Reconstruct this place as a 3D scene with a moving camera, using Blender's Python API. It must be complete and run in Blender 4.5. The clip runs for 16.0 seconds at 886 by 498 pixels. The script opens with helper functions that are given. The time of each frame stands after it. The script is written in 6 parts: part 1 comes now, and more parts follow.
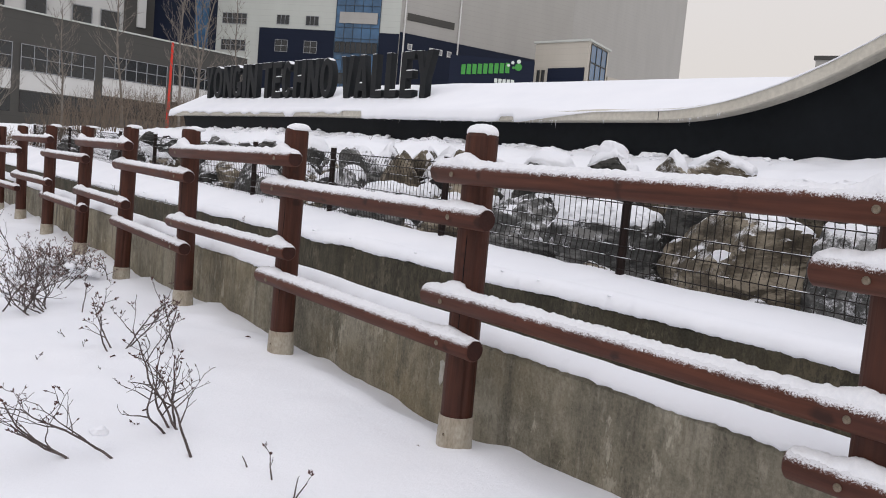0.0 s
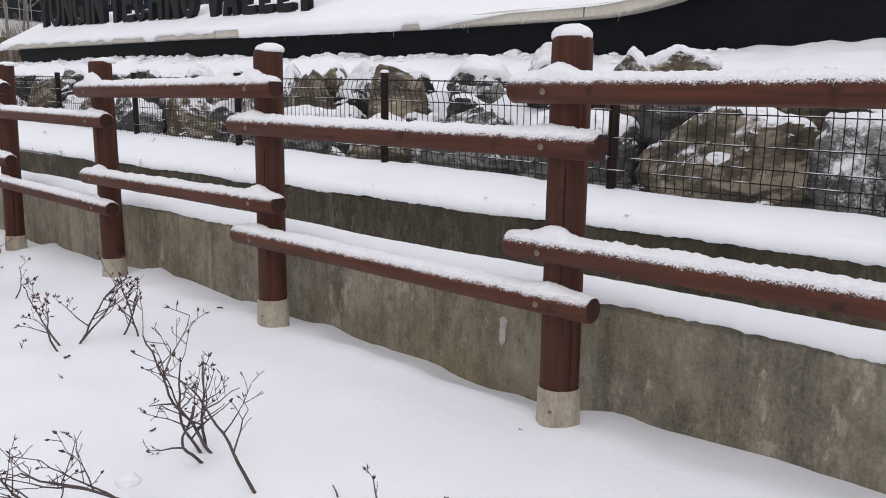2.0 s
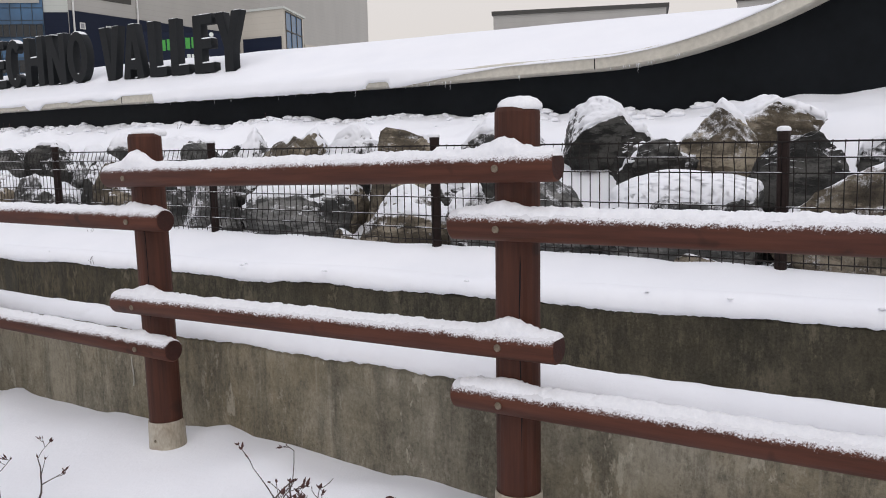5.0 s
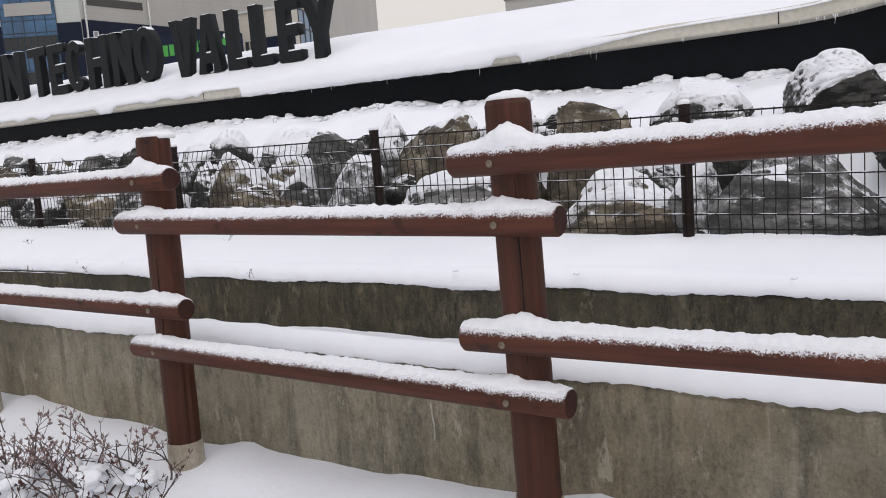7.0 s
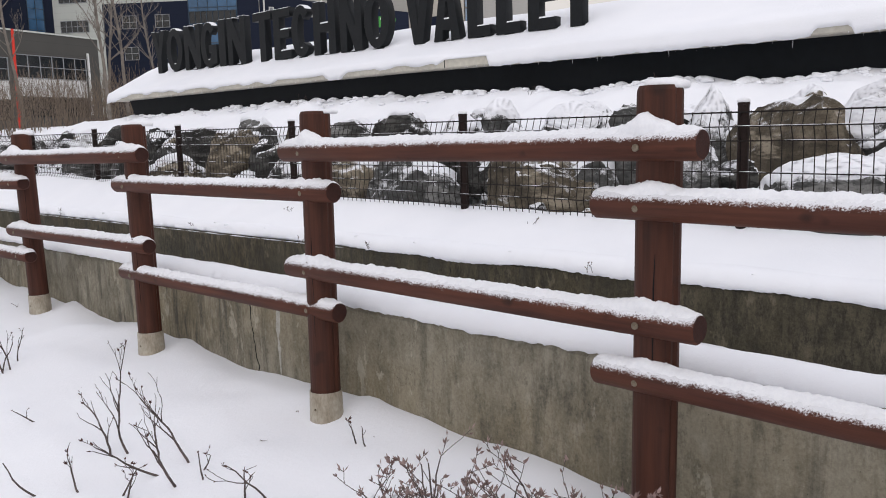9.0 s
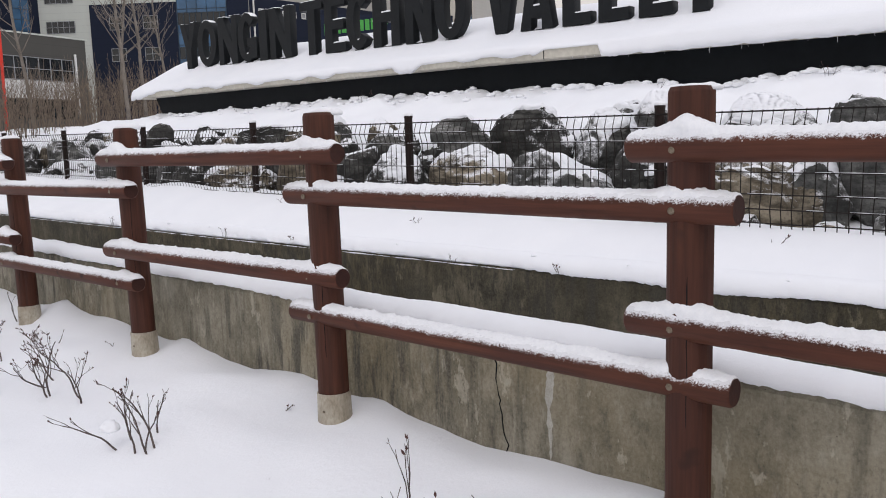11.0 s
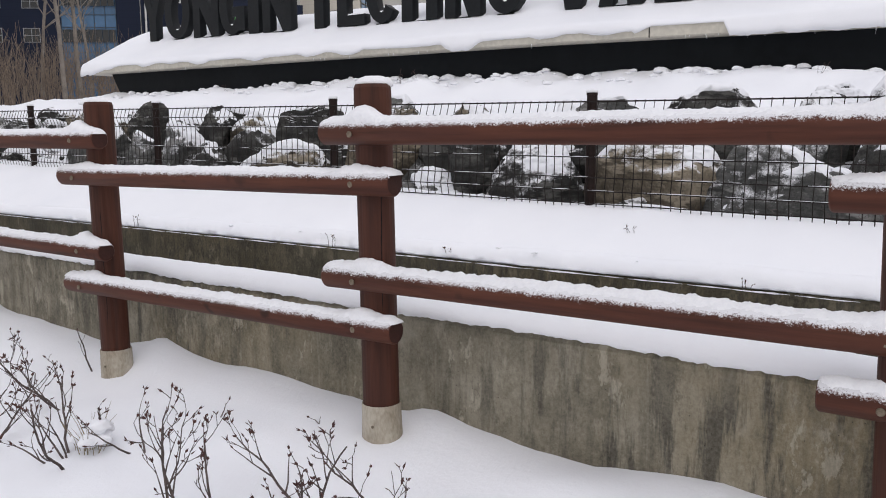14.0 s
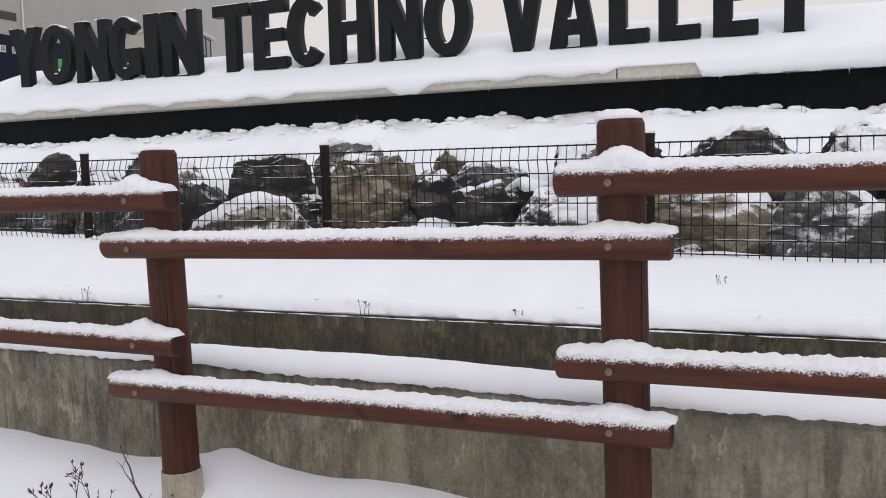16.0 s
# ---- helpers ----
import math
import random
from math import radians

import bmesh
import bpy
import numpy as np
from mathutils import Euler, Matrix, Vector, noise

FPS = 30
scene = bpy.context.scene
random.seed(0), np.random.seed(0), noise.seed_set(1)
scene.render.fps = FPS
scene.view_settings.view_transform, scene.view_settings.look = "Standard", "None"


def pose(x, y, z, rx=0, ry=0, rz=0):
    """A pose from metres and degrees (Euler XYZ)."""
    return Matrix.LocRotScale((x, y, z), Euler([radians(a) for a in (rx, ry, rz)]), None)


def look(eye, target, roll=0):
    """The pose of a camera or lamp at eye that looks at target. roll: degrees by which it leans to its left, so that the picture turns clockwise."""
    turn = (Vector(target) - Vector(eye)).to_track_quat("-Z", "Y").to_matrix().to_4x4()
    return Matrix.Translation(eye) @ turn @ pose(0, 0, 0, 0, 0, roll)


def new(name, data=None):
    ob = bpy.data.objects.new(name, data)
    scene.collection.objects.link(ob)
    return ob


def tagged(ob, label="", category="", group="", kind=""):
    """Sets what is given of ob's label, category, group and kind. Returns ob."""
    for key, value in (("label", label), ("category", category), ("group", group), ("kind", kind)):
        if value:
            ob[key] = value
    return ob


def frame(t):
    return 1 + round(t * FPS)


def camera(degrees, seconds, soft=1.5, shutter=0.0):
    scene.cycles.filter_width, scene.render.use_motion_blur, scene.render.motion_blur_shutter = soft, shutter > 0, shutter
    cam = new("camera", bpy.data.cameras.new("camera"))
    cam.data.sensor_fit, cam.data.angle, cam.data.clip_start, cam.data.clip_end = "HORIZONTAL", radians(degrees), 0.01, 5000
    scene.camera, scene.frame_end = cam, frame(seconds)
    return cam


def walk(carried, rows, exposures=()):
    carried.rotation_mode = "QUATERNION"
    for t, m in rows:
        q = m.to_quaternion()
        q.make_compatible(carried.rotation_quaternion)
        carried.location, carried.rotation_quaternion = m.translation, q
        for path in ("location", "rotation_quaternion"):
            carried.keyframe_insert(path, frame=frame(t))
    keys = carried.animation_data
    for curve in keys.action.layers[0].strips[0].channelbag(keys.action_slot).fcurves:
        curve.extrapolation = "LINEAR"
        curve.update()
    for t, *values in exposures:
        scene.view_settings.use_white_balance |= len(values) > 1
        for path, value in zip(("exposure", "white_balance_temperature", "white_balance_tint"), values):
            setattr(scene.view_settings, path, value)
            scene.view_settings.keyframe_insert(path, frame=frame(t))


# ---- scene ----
cam = camera(56.8, 16.0, soft=1.0)
PATH = [
    (0, (-0.0420, 0.0007, 1.0722), (1.7628, 2.3794, 0.7825), 5.09),
    (0.5, (-0.0434, 0.2383, 1.0677), (1.7360, 2.6230, 0.6848), 3.69),
    (1, (-0.1096, 0.4795, 1.0713), (1.7510, 2.7899, 0.6237), 2.75),
    (1.5, (-0.1737, 0.7340, 1.0757), (1.8859, 2.8580, 0.5785), 1.95),
    (2, (-0.1595, 0.9605, 1.0576), (1.9999, 2.9632, 0.4865), 0.71),
    (2.5, (-0.1108, 1.2121, 1.0732), (2.1230, 3.1219, 0.4709), -0.30),
    (3, (-0.1315, 1.4931, 1.0889), (2.2072, 3.2816, 0.5126), -1.09),
    (5.5, (-0.0475, 3.1661, 1.1039), (2.4564, 4.7842, 0.7692), -1.46),
    (6, (-0.0341, 3.5148, 1.0988), (2.4236, 5.1991, 0.7486), -1.93),
    (6.5, (-0.0420, 3.9134, 1.0983), (2.4138, 5.5935, 0.7158), -3.71),
    (7, (-0.0021, 4.3114, 1.0948), (2.4585, 5.9816, 0.7001), -4.46),
    (7.5, (0.0019, 4.6595, 1.0739), (2.4449, 6.3485, 0.6508), -3.51),
    (8, (-0.0497, 5.0182, 1.0798), (2.3386, 6.7675, 0.5940), -3.08),
    (8.5, (-0.0192, 5.3979, 1.0647), (2.2259, 7.3302, 0.5901), -2.30),
    (9, (-0.0447, 5.7428, 1.0844), (2.0856, 7.8119, 0.6597), -1.71),
    (11.5, (-0.0801, 7.7860, 1.0606), (2.1153, 9.7923, 0.6670), -1.20),
    (12, (-0.1050, 8.1906, 1.0501), (2.1549, 10.1310, 0.6922), -0.46),
    (12.5, (-0.1215, 8.5332, 1.0570), (2.2267, 10.3637, 0.6895), -0.63),
    (13, (-0.0998, 8.9132, 1.0283), (2.1990, 10.7926, 0.5997), -1.79),
    (13.5, (-0.1167, 9.2711, 1.0041), (2.2033, 11.1183, 0.5514), -0.55),
    (14, (-0.1281, 9.6414, 1.0036), (2.2914, 11.3622, 0.5739), -0.05),
    (14.5, (-0.1095, 9.9655, 1.0066), (2.3455, 11.6453, 0.6180), -0.90),
    (15, (-0.1506, 10.2654, 1.0065), (2.3681, 11.8625, 0.6822), -0.89),
    (15.5, (-0.2077, 10.6014, 1.0341), (2.4084, 12.0412, 0.7460), -1.43),
    (16, (-0.1826, 10.9089, 1.0178), (2.5397, 12.1411, 0.7514), -1.37),
]
walk(cam, [(t, look(eye, target, roll)) for t, eye, target, roll in PATH], exposures=[(0.0, -0.10, 6500, 13.0), (3.0, -0.10, 6500, 13.0), (8.0, -0.06, 6500, 13.0), (11.5, -0.09, 6500, 13.0), (16.0, -0.10, 6500, 13.0)])

# ---- world, sun ----
world = bpy.data.worlds.new("overcast_world")
scene.world = world
world.use_nodes = True
wn, wl = world.node_tree.nodes, world.node_tree.links
sky = wn.new("ShaderNodeTexSky")
sky.sky_type, sky.sun_disc = "NISHITA", False
sky.sun_elevation, sky.sun_rotation = radians(38), radians(150)
sky.air_density, sky.dust_density = 1.0, 6.0
hsv = wn.new("ShaderNodeHueSaturation")
hsv.inputs["Saturation"].default_value = 0.25
hsv.inputs["Value"].default_value = 0.07
wl.new(sky.outputs[0], hsv.inputs["Color"])
cloud = wn.new("ShaderNodeMix")
cloud.data_type = "RGBA"
cloud.inputs[0].default_value = 0.85
wl.new(hsv.outputs[0], cloud.inputs[6])
sky_dir = wn.new("ShaderNodeTexCoord")
sky_axis = wn.new("ShaderNodeSeparateXYZ")
wl.new(sky_dir.outputs["Generated"], sky_axis.inputs[0])
veil = wn.new("ShaderNodeValToRGB")
veil.color_ramp.interpolation = "EASE"
veil.color_ramp.elements[0].position, veil.color_ramp.elements[0].color = 0.0, (0.89, 0.85, 0.79, 1)
veil.color_ramp.elements[1].position, veil.color_ramp.elements[1].color = 0.7, (0.985, 1.005, 1.075, 1)
wl.new(sky_axis.outputs["Z"], veil.inputs["Fac"])
wl.new(veil.outputs["Color"], cloud.inputs[7])
bg = wn["Background"]
bg.inputs["Strength"].default_value = 1.0
wl.new(cloud.outputs[2], bg.inputs["Color"])

sun_data = bpy.data.lights.new("sun", "SUN")
sun_data.energy, sun_data.angle, sun_data.color = 0.55, radians(35), (1.0, 0.97, 0.93)
sun = new("sun", sun_data)
sun.matrix_world = look((-20, -12, 30), (0, 6, 0))


# ---- materials ----
def shader(name):
    m = bpy.data.materials.new(name)
    m.use_nodes = True
    return m, m.node_tree.nodes, m.node_tree.links, m.node_tree.nodes["Principled BSDF"]


def noise_node(n, l, vec, scale, detail=4.0, rough=0.55):
    t = n.new("ShaderNodeTexNoise")
    t.inputs["Scale"].default_value, t.inputs["Detail"].default_value, t.inputs["Roughness"].default_value = scale, detail, rough
    if vec is not None:
        l.new(vec, t.inputs["Vector"])
    return t.outputs["Fac"]


def ramp(n, l, fac, stops):
    r = n.new("ShaderNodeValToRGB")
    while len(r.color_ramp.elements) < len(stops):
        r.color_ramp.elements.new(0.5)
    for e, (p, c) in zip(r.color_ramp.elements, stops):
        e.position, e.color = p, (c if len(c) == 4 else (*c, 1))
    l.new(fac, r.inputs["Fac"])
    return r.outputs["Color"]


def mixed(n, l, fac, a, b, how="MIX"):
    m = n.new("ShaderNodeMix")
    m.data_type, m.blend_type = "RGBA", how
    for sock, v in ((m.inputs[0], fac), (m.inputs[6], a), (m.inputs[7], b)):
        if isinstance(v, (int, float)):
            sock.default_value = v
        elif isinstance(v, tuple):
            sock.default_value = (*v, 1) if len(v) == 3 else v
        else:
            l.new(v, sock)
    return m.outputs[2]


def coords(n, l, kind="Object", scale=(1, 1, 1)):
    c = n.new("ShaderNodeTexCoord")
    mp = n.new("ShaderNodeMapping")
    mp.inputs["Scale"].default_value = scale
    l.new(c.outputs[kind], mp.inputs["Vector"])
    return mp.outputs["Vector"]


def bump(n, l, bsdf, height, strength, dist=0.01):
    b = n.new("ShaderNodeBump")
    b.inputs["Strength"].default_value, b.inputs["Distance"].default_value = strength, dist
    l.new(height, b.inputs["Height"])
    l.new(b.outputs[0], bsdf.inputs["Normal"])


def plain(name, c1, c2, scale, rough=0.7, metallic=0.0, relief=0.2, stretch=(1, 1, 1), grain=60, gloss=0.25):
    """Two tones at a coarse and a fine scale, with fine relief."""
    m, n, l, b = shader(name)
    v = coords(n, l, "Object", stretch)
    big = noise_node(n, l, v, scale, 5)
    small = noise_node(n, l, v, scale * grain / 6, 3)
    col = ramp(n, l, big, [(0.3, c1), (0.7, c2)])
    col = mixed(n, l, 0.25, col, ramp(n, l, small, [(0.3, tuple(c * 0.6 for c in c1)), (0.7, tuple(min(1, c * 1.25) for c in c2))]))
    l.new(col, b.inputs["Base Color"])
    b.inputs["Roughness"].default_value, b.inputs["Metallic"].default_value = rough, metallic
    b.inputs["Specular IOR Level"].default_value = gloss
    if relief:
        bump(n, l, b, small, relief)
    return m


def snow_material():
    m, n, l, b = shader("snow")
    v = coords(n, l, "Object")
    big = noise_node(n, l, v, 1.3, 4)
    fine = noise_node(n, l, v, 55, 5, 0.7)
    mid = noise_node(n, l, v, 9, 4)
    l.new(ramp(n, l, big, [(0.3, (0.855, 0.868, 0.905)), (0.7, (0.90, 0.908, 0.937))]), b.inputs["Base Color"])
    b.inputs["Roughness"].default_value = 0.85
    b.inputs["Specular IOR Level"].default_value = 0.2
    add = n.new("ShaderNodeMath")
    add.operation = "ADD"
    l.new(fine, add.inputs[0])
    l.new(mid, add.inputs[1])
    bump(n, l, b, add.outputs[0], 0.34, 0.008)
    return m


def icy_snow_material():
    m, n, l, b = shader("icy_snow")
    v = coords(n, l, "Object")
    fine = noise_node(n, l, v, 90, 5, 0.75)
    l.new(ramp(n, l, fine, [(0.3, (0.80, 0.81, 0.845)), (0.65, (0.88, 0.885, 0.905))]), b.inputs["Base Color"])
    b.inputs["Roughness"].default_value = 0.6
    bump(n, l, b, fine, 0.45, 0.006)
    return m


def wood_material(name, frosted=False):
    m, n, l, b = shader(name)
    info = n.new("ShaderNodeObjectInfo")
    v = coords(n, l, "Object", (1, 1, 1))
    shift = n.new("ShaderNodeVectorMath")
    shift.operation = "ADD"
    l.new(v, shift.inputs[0])
    comb = n.new("ShaderNodeCombineXYZ")
    mul = n.new("ShaderNodeMath")
    mul.operation = "MULTIPLY"
    mul.inputs[1].default_value = 17.0
    l.new(info.outputs["Random"], mul.inputs[0])
    for i in range(3):
        l.new(mul.outputs[0], comb.inputs[i])
    l.new(comb.outputs[0], shift.inputs[1])
    mp = n.new("ShaderNodeMapping")
    mp.inputs["Scale"].default_value = (26, 26, 1.6)
    l.new(shift.outputs[0], mp.inputs["Vector"])
    grain = noise_node(n, l, mp.outputs[0], 1.6, 6, 0.6)
    blot = noise_node(n, l, shift.outputs[0], 3.0, 4)
    knots = noise_node(n, l, shift.outputs[0], 9.0, 2)
    # Plain wood a fifth darker than the base tones, frosted wood slightly lighter.
    tone_weight = 1.08 if frosted else 0.80
    col = ramp(n, l, grain, [(0.25, (0.033 * tone_weight, 0.0112 * tone_weight, 0.0066 * tone_weight)), (0.5, (0.070 * tone_weight, 0.0226 * tone_weight, 0.0123 * tone_weight)), (0.78, (0.108 * tone_weight, 0.036 * tone_weight, 0.0192 * tone_weight))])
    col = mixed(n, l, ramp(n, l, blot, [(0.45, (0, 0, 0)), (0.75, (0.55, 0.55, 0.55))]), col, (0.060 * tone_weight, 0.021 * tone_weight, 0.016 * tone_weight))
    col = mixed(n, l, ramp(n, l, knots, [(0.65, (0, 0, 0)), (0.74, (0.8, 0.8, 0.8))]), col, (0.022, 0.009, 0.006))
    if frosted:
        geo = n.new("ShaderNodeNewGeometry")
        sep = n.new("ShaderNodeSeparateXYZ")
        l.new(geo.outputs["Normal"], sep.inputs[0])
        grit = noise_node(n, l, coords(n, l, "Object"), 190, 4, 0.75)
        edge = noise_node(n, l, coords(n, l, "Object"), 24, 3, 0.6)
        both = n.new("ShaderNodeMath")
        both.operation = "MULTIPLY_ADD"
        both.inputs[1].default_value = 1.1
        l.new(grit, both.inputs[0])
        l.new(sep.outputs["Z"], both.inputs[2])
        more = n.new("ShaderNodeMath")
        more.operation = "MULTIPLY_ADD"
        more.inputs[1].default_value = 0.5
        l.new(edge, more.inputs[0])
        l.new(both.outputs[0], more.inputs[2])
        half = n.new("ShaderNodeMath")
        half.operation = "MULTIPLY"
        half.inputs[1].default_value = 0.5
        l.new(more.outputs[0], half.inputs[0])
        col = mixed(n, l, ramp(n, l, half.outputs[0], [(0.585, (0, 0, 0)), (0.69, (0.92, 0.92, 0.92))]), col, (0.80, 0.81, 0.84))
    l.new(col, b.inputs["Base Color"])
    b.inputs["Roughness"].default_value = 0.62
    b.inputs["Specular IOR Level"].default_value = 0.25
    bump(n, l, b, grain, 0.35, 0.004)
    return m


def concrete_material(name, lo, mid, hi, mould):
    """Weathered cast concrete: blotches, run-off streaks, lime bloom, mould spots and grain."""
    m, n, l, b = shader(name)
    v = coords(n, l, "Object")
    big = noise_node(n, l, v, 2.3, 9, 0.74)
    col = ramp(n, l, big, [(0.36, lo), (0.5, mid), (0.64, hi)])
    warm = noise_node(n, l, coords(n, l, "Object", (1, 0.6, 0.8)), 0.9, 4)
    col = mixed(n, l, ramp(n, l, warm, [(0.45, (0, 0, 0)), (0.65, (0.7, 0.7, 0.7))]), col, (mid[0] * 1.12, mid[1] * 0.97, mid[2] * 0.70))
    streak = noise_node(n, l, coords(n, l, "Object", (1, 5.5, 0.6)), 1.0, 7, 0.7)
    col = mixed(n, l, ramp(n, l, streak, [(0.34, (0.75, 0.75, 0.75)), (0.49, (0, 0, 0))]), col, tuple(c * 0.55 for c in lo))
    thin = noise_node(n, l, coords(n, l, "Object", (1, 24, 0.8)), 1.0, 4, 0.6)
    col = mixed(n, l, ramp(n, l, thin, [(0.60, (0, 0, 0)), (0.74, (0.3, 0.3, 0.3))]), col, tuple(min(1, c * 1.35) for c in hi))
    mottle = noise_node(n, l, coords(n, l, "Object", (1, 1.5, 0.8)), 9.0, 10, 0.78)
    col = mixed(n, l, ramp(n, l, mottle, [(0.36, (0.7, 0.7, 0.7)), (0.47, (0, 0, 0))]), col, tuple(c * 0.75 for c in lo))
    col = mixed(n, l, ramp(n, l, mottle, [(0.54, (0, 0, 0)), (0.66, (0.6, 0.6, 0.6))]), col, tuple(min(1, c * 1.2) for c in hi))
    pale = noise_node(n, l, coords(n, l, "Object", (1, 3.2, 1.6)), 1.9, 7, 0.7)
    col = mixed(n, l, ramp(n, l, pale, [(0.595, (0, 0, 0)), (0.625, (0.55, 0.55, 0.55))]), col, tuple(min(1, c * 1.5) for c in hi))
    spots = noise_node(n, l, coords(n, l, "Object", (1, 1.9, 0.75)), 15, 8, 0.78)
    patch = noise_node(n, l, v, 0.9, 4)
    gate = n.new("ShaderNodeMath")
    gate.operation = "MULTIPLY"
    l.new(ramp(n, l, spots, [(0.46, (0, 0, 0)), (0.60, (1, 1, 1))]), gate.inputs[0])
    l.new(ramp(n, l, patch, [(0.5 - 0.14 * mould, (0, 0, 0)), (0.62 - 0.10 * mould, (mould, mould, mould))]), gate.inputs[1])
    col = mixed(n, l, gate.outputs[0], col, (0.022, 0.020, 0.015))
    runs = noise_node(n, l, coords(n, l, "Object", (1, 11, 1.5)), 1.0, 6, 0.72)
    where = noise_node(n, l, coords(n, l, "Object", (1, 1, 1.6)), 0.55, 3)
    # Weight of the wet run-off stains, gathered in patches.
    tone_weight = n.new("ShaderNodeMath")
    tone_weight.operation = "MULTIPLY"
    l.new(ramp(n, l, runs, [(0.50, (0, 0, 0)), (0.60, (0.85, 0.85, 0.85))]), tone_weight.inputs[0])
    l.new(ramp(n, l, where, [(0.40, (0, 0, 0)), (0.54, (1, 1, 1))]), tone_weight.inputs[1])
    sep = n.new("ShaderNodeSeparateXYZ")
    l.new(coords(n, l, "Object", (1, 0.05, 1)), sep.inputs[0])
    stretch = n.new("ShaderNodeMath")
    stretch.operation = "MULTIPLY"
    l.new(tone_weight.outputs[0], stretch.inputs[0])
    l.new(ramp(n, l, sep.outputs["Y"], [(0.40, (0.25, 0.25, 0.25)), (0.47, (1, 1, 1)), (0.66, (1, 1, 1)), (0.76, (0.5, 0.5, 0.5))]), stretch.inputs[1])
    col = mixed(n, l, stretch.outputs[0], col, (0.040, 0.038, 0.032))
    grain = noise_node(n, l, v, 80, 4, 0.75)
    col = mixed(n, l, 0.22, col, ramp(n, l, grain, [(0.35, tuple(c * 0.6 for c in lo)), (0.65, hi)]))
    pits = n.new("ShaderNodeTexVoronoi")
    pits.inputs["Scale"].default_value = 26
    l.new(v, pits.inputs["Vector"])
    hole = ramp(n, l, pits.outputs["Distance"], [(0.03, (0.8, 0.8, 0.8)), (0.055, (0, 0, 0))])
    col = mixed(n, l, hole, col, (0.03, 0.028, 0.022))
    l.new(col, b.inputs["Base Color"])
    b.inputs["Roughness"].default_value = 0.85
    b.inputs["Specular IOR Level"].default_value = 0.25
    both = n.new("ShaderNodeMath")
    both.operation = "MULTIPLY_ADD"
    both.inputs[1].default_value = 1.4
    l.new(mottle, both.inputs[0])
    l.new(grain, both.inputs[2])
    bump(n, l, b, both.outputs[0], 0.5, 0.006)
    return m


def rock_material(name, tones, dusting):
    """Quarried rock in three tones, with strata, dark pits and snow caught on what faces up; dusting: 0 bare to 1 covered."""
    m, n, l, b = shader(name)
    info = n.new("ShaderNodeObjectInfo")
    slide = n.new("ShaderNodeVectorMath")
    slide.operation = "SCALE"
    slide.inputs[0].default_value = (13, 7, 19)
    l.new(info.outputs["Random"], slide.inputs["Scale"])
    at = n.new("ShaderNodeVectorMath")
    at.operation = "ADD"
    l.new(coords(n, l, "Object"), at.inputs[0])
    l.new(slide.outputs[0], at.inputs[1])
    v = at.outputs[0]
    lo, mid, hi = tones
    big = noise_node(n, l, v, 4.5, 10, 0.72)
    col = ramp(n, l, big, [(0.34, lo), (0.5, mid), (0.66, hi)])
    lean = n.new("ShaderNodeMapping")
    lean.inputs["Rotation"].default_value = (0.5, 0.3, 0.9)
    lean.inputs["Scale"].default_value = (2.2, 2.2, 15)
    l.new(v, lean.inputs["Vector"])
    strata = noise_node(n, l, lean.outputs[0], 1.0, 6, 0.65)
    col = mixed(n, l, ramp(n, l, strata, [(0.42, (0.6, 0.6, 0.6)), (0.56, (0, 0, 0))]), col, tuple(c * 0.75 for c in lo))
    seam = n.new("ShaderNodeMapping")
    seam.inputs["Rotation"].default_value = (0.8, 0.2, 0.3)
    seam.inputs["Scale"].default_value = (2.4, 2.4, 7.5)
    l.new(v, seam.inputs["Vector"])
    veins = noise_node(n, l, seam.outputs[0], 1.0, 5, 0.62)
    col = mixed(n, l, ramp(n, l, veins, [(0.54, (0, 0, 0)), (0.60, (0.6, 0.6, 0.6))]), col, tuple(min(1, c * 1.5) for c in hi))
    fine = noise_node(n, l, v, 42, 8, 0.78)
    col = mixed(n, l, ramp(n, l, fine, [(0.52, (0, 0, 0)), (0.63, (0.55, 0.55, 0.55))]), col, (0.018, 0.018, 0.015))
    geo = n.new("ShaderNodeNewGeometry")
    sep = n.new("ShaderNodeSeparateXYZ")
    l.new(geo.outputs["Normal"], sep.inputs[0])
    patch = noise_node(n, l, v, 8.5, 10, 0.74)

    def weigh(a, k, c):
        w = n.new("ShaderNodeMath")
        w.operation = "MULTIPLY_ADD"
        w.inputs[1].default_value = k
        l.new(a, w.inputs[0])
        if isinstance(c, float):
            w.inputs[2].default_value = c
        else:
            l.new(c, w.inputs[2])
        return w.outputs[0]

    speck = noise_node(n, l, v, 95, 6, 0.8)
    lie = weigh(sep.outputs["Z"], 0.30, weigh(patch, 0.60, weigh(fine, 0.30, weigh(speck, 0.22, -0.08))))
    cut = 0.80 - 0.30 * dusting
    col = mixed(n, l, ramp(n, l, lie, [(cut - 0.035, (0, 0, 0)), (cut + 0.01, (0.32, 0.32, 0.32)), (cut + 0.075, (1, 1, 1))]), col, (0.87, 0.877, 0.905))
    l.new(col, b.inputs["Base Color"])
    b.inputs["Roughness"].default_value = 0.85
    b.inputs["Specular IOR Level"].default_value = 0.25
    rough = weigh(big, 1.0, weigh(strata, 0.6, weigh(fine, 0.25, 0.0)))
    bump(n, l, b, rough, 0.8, 0.035)
    return m


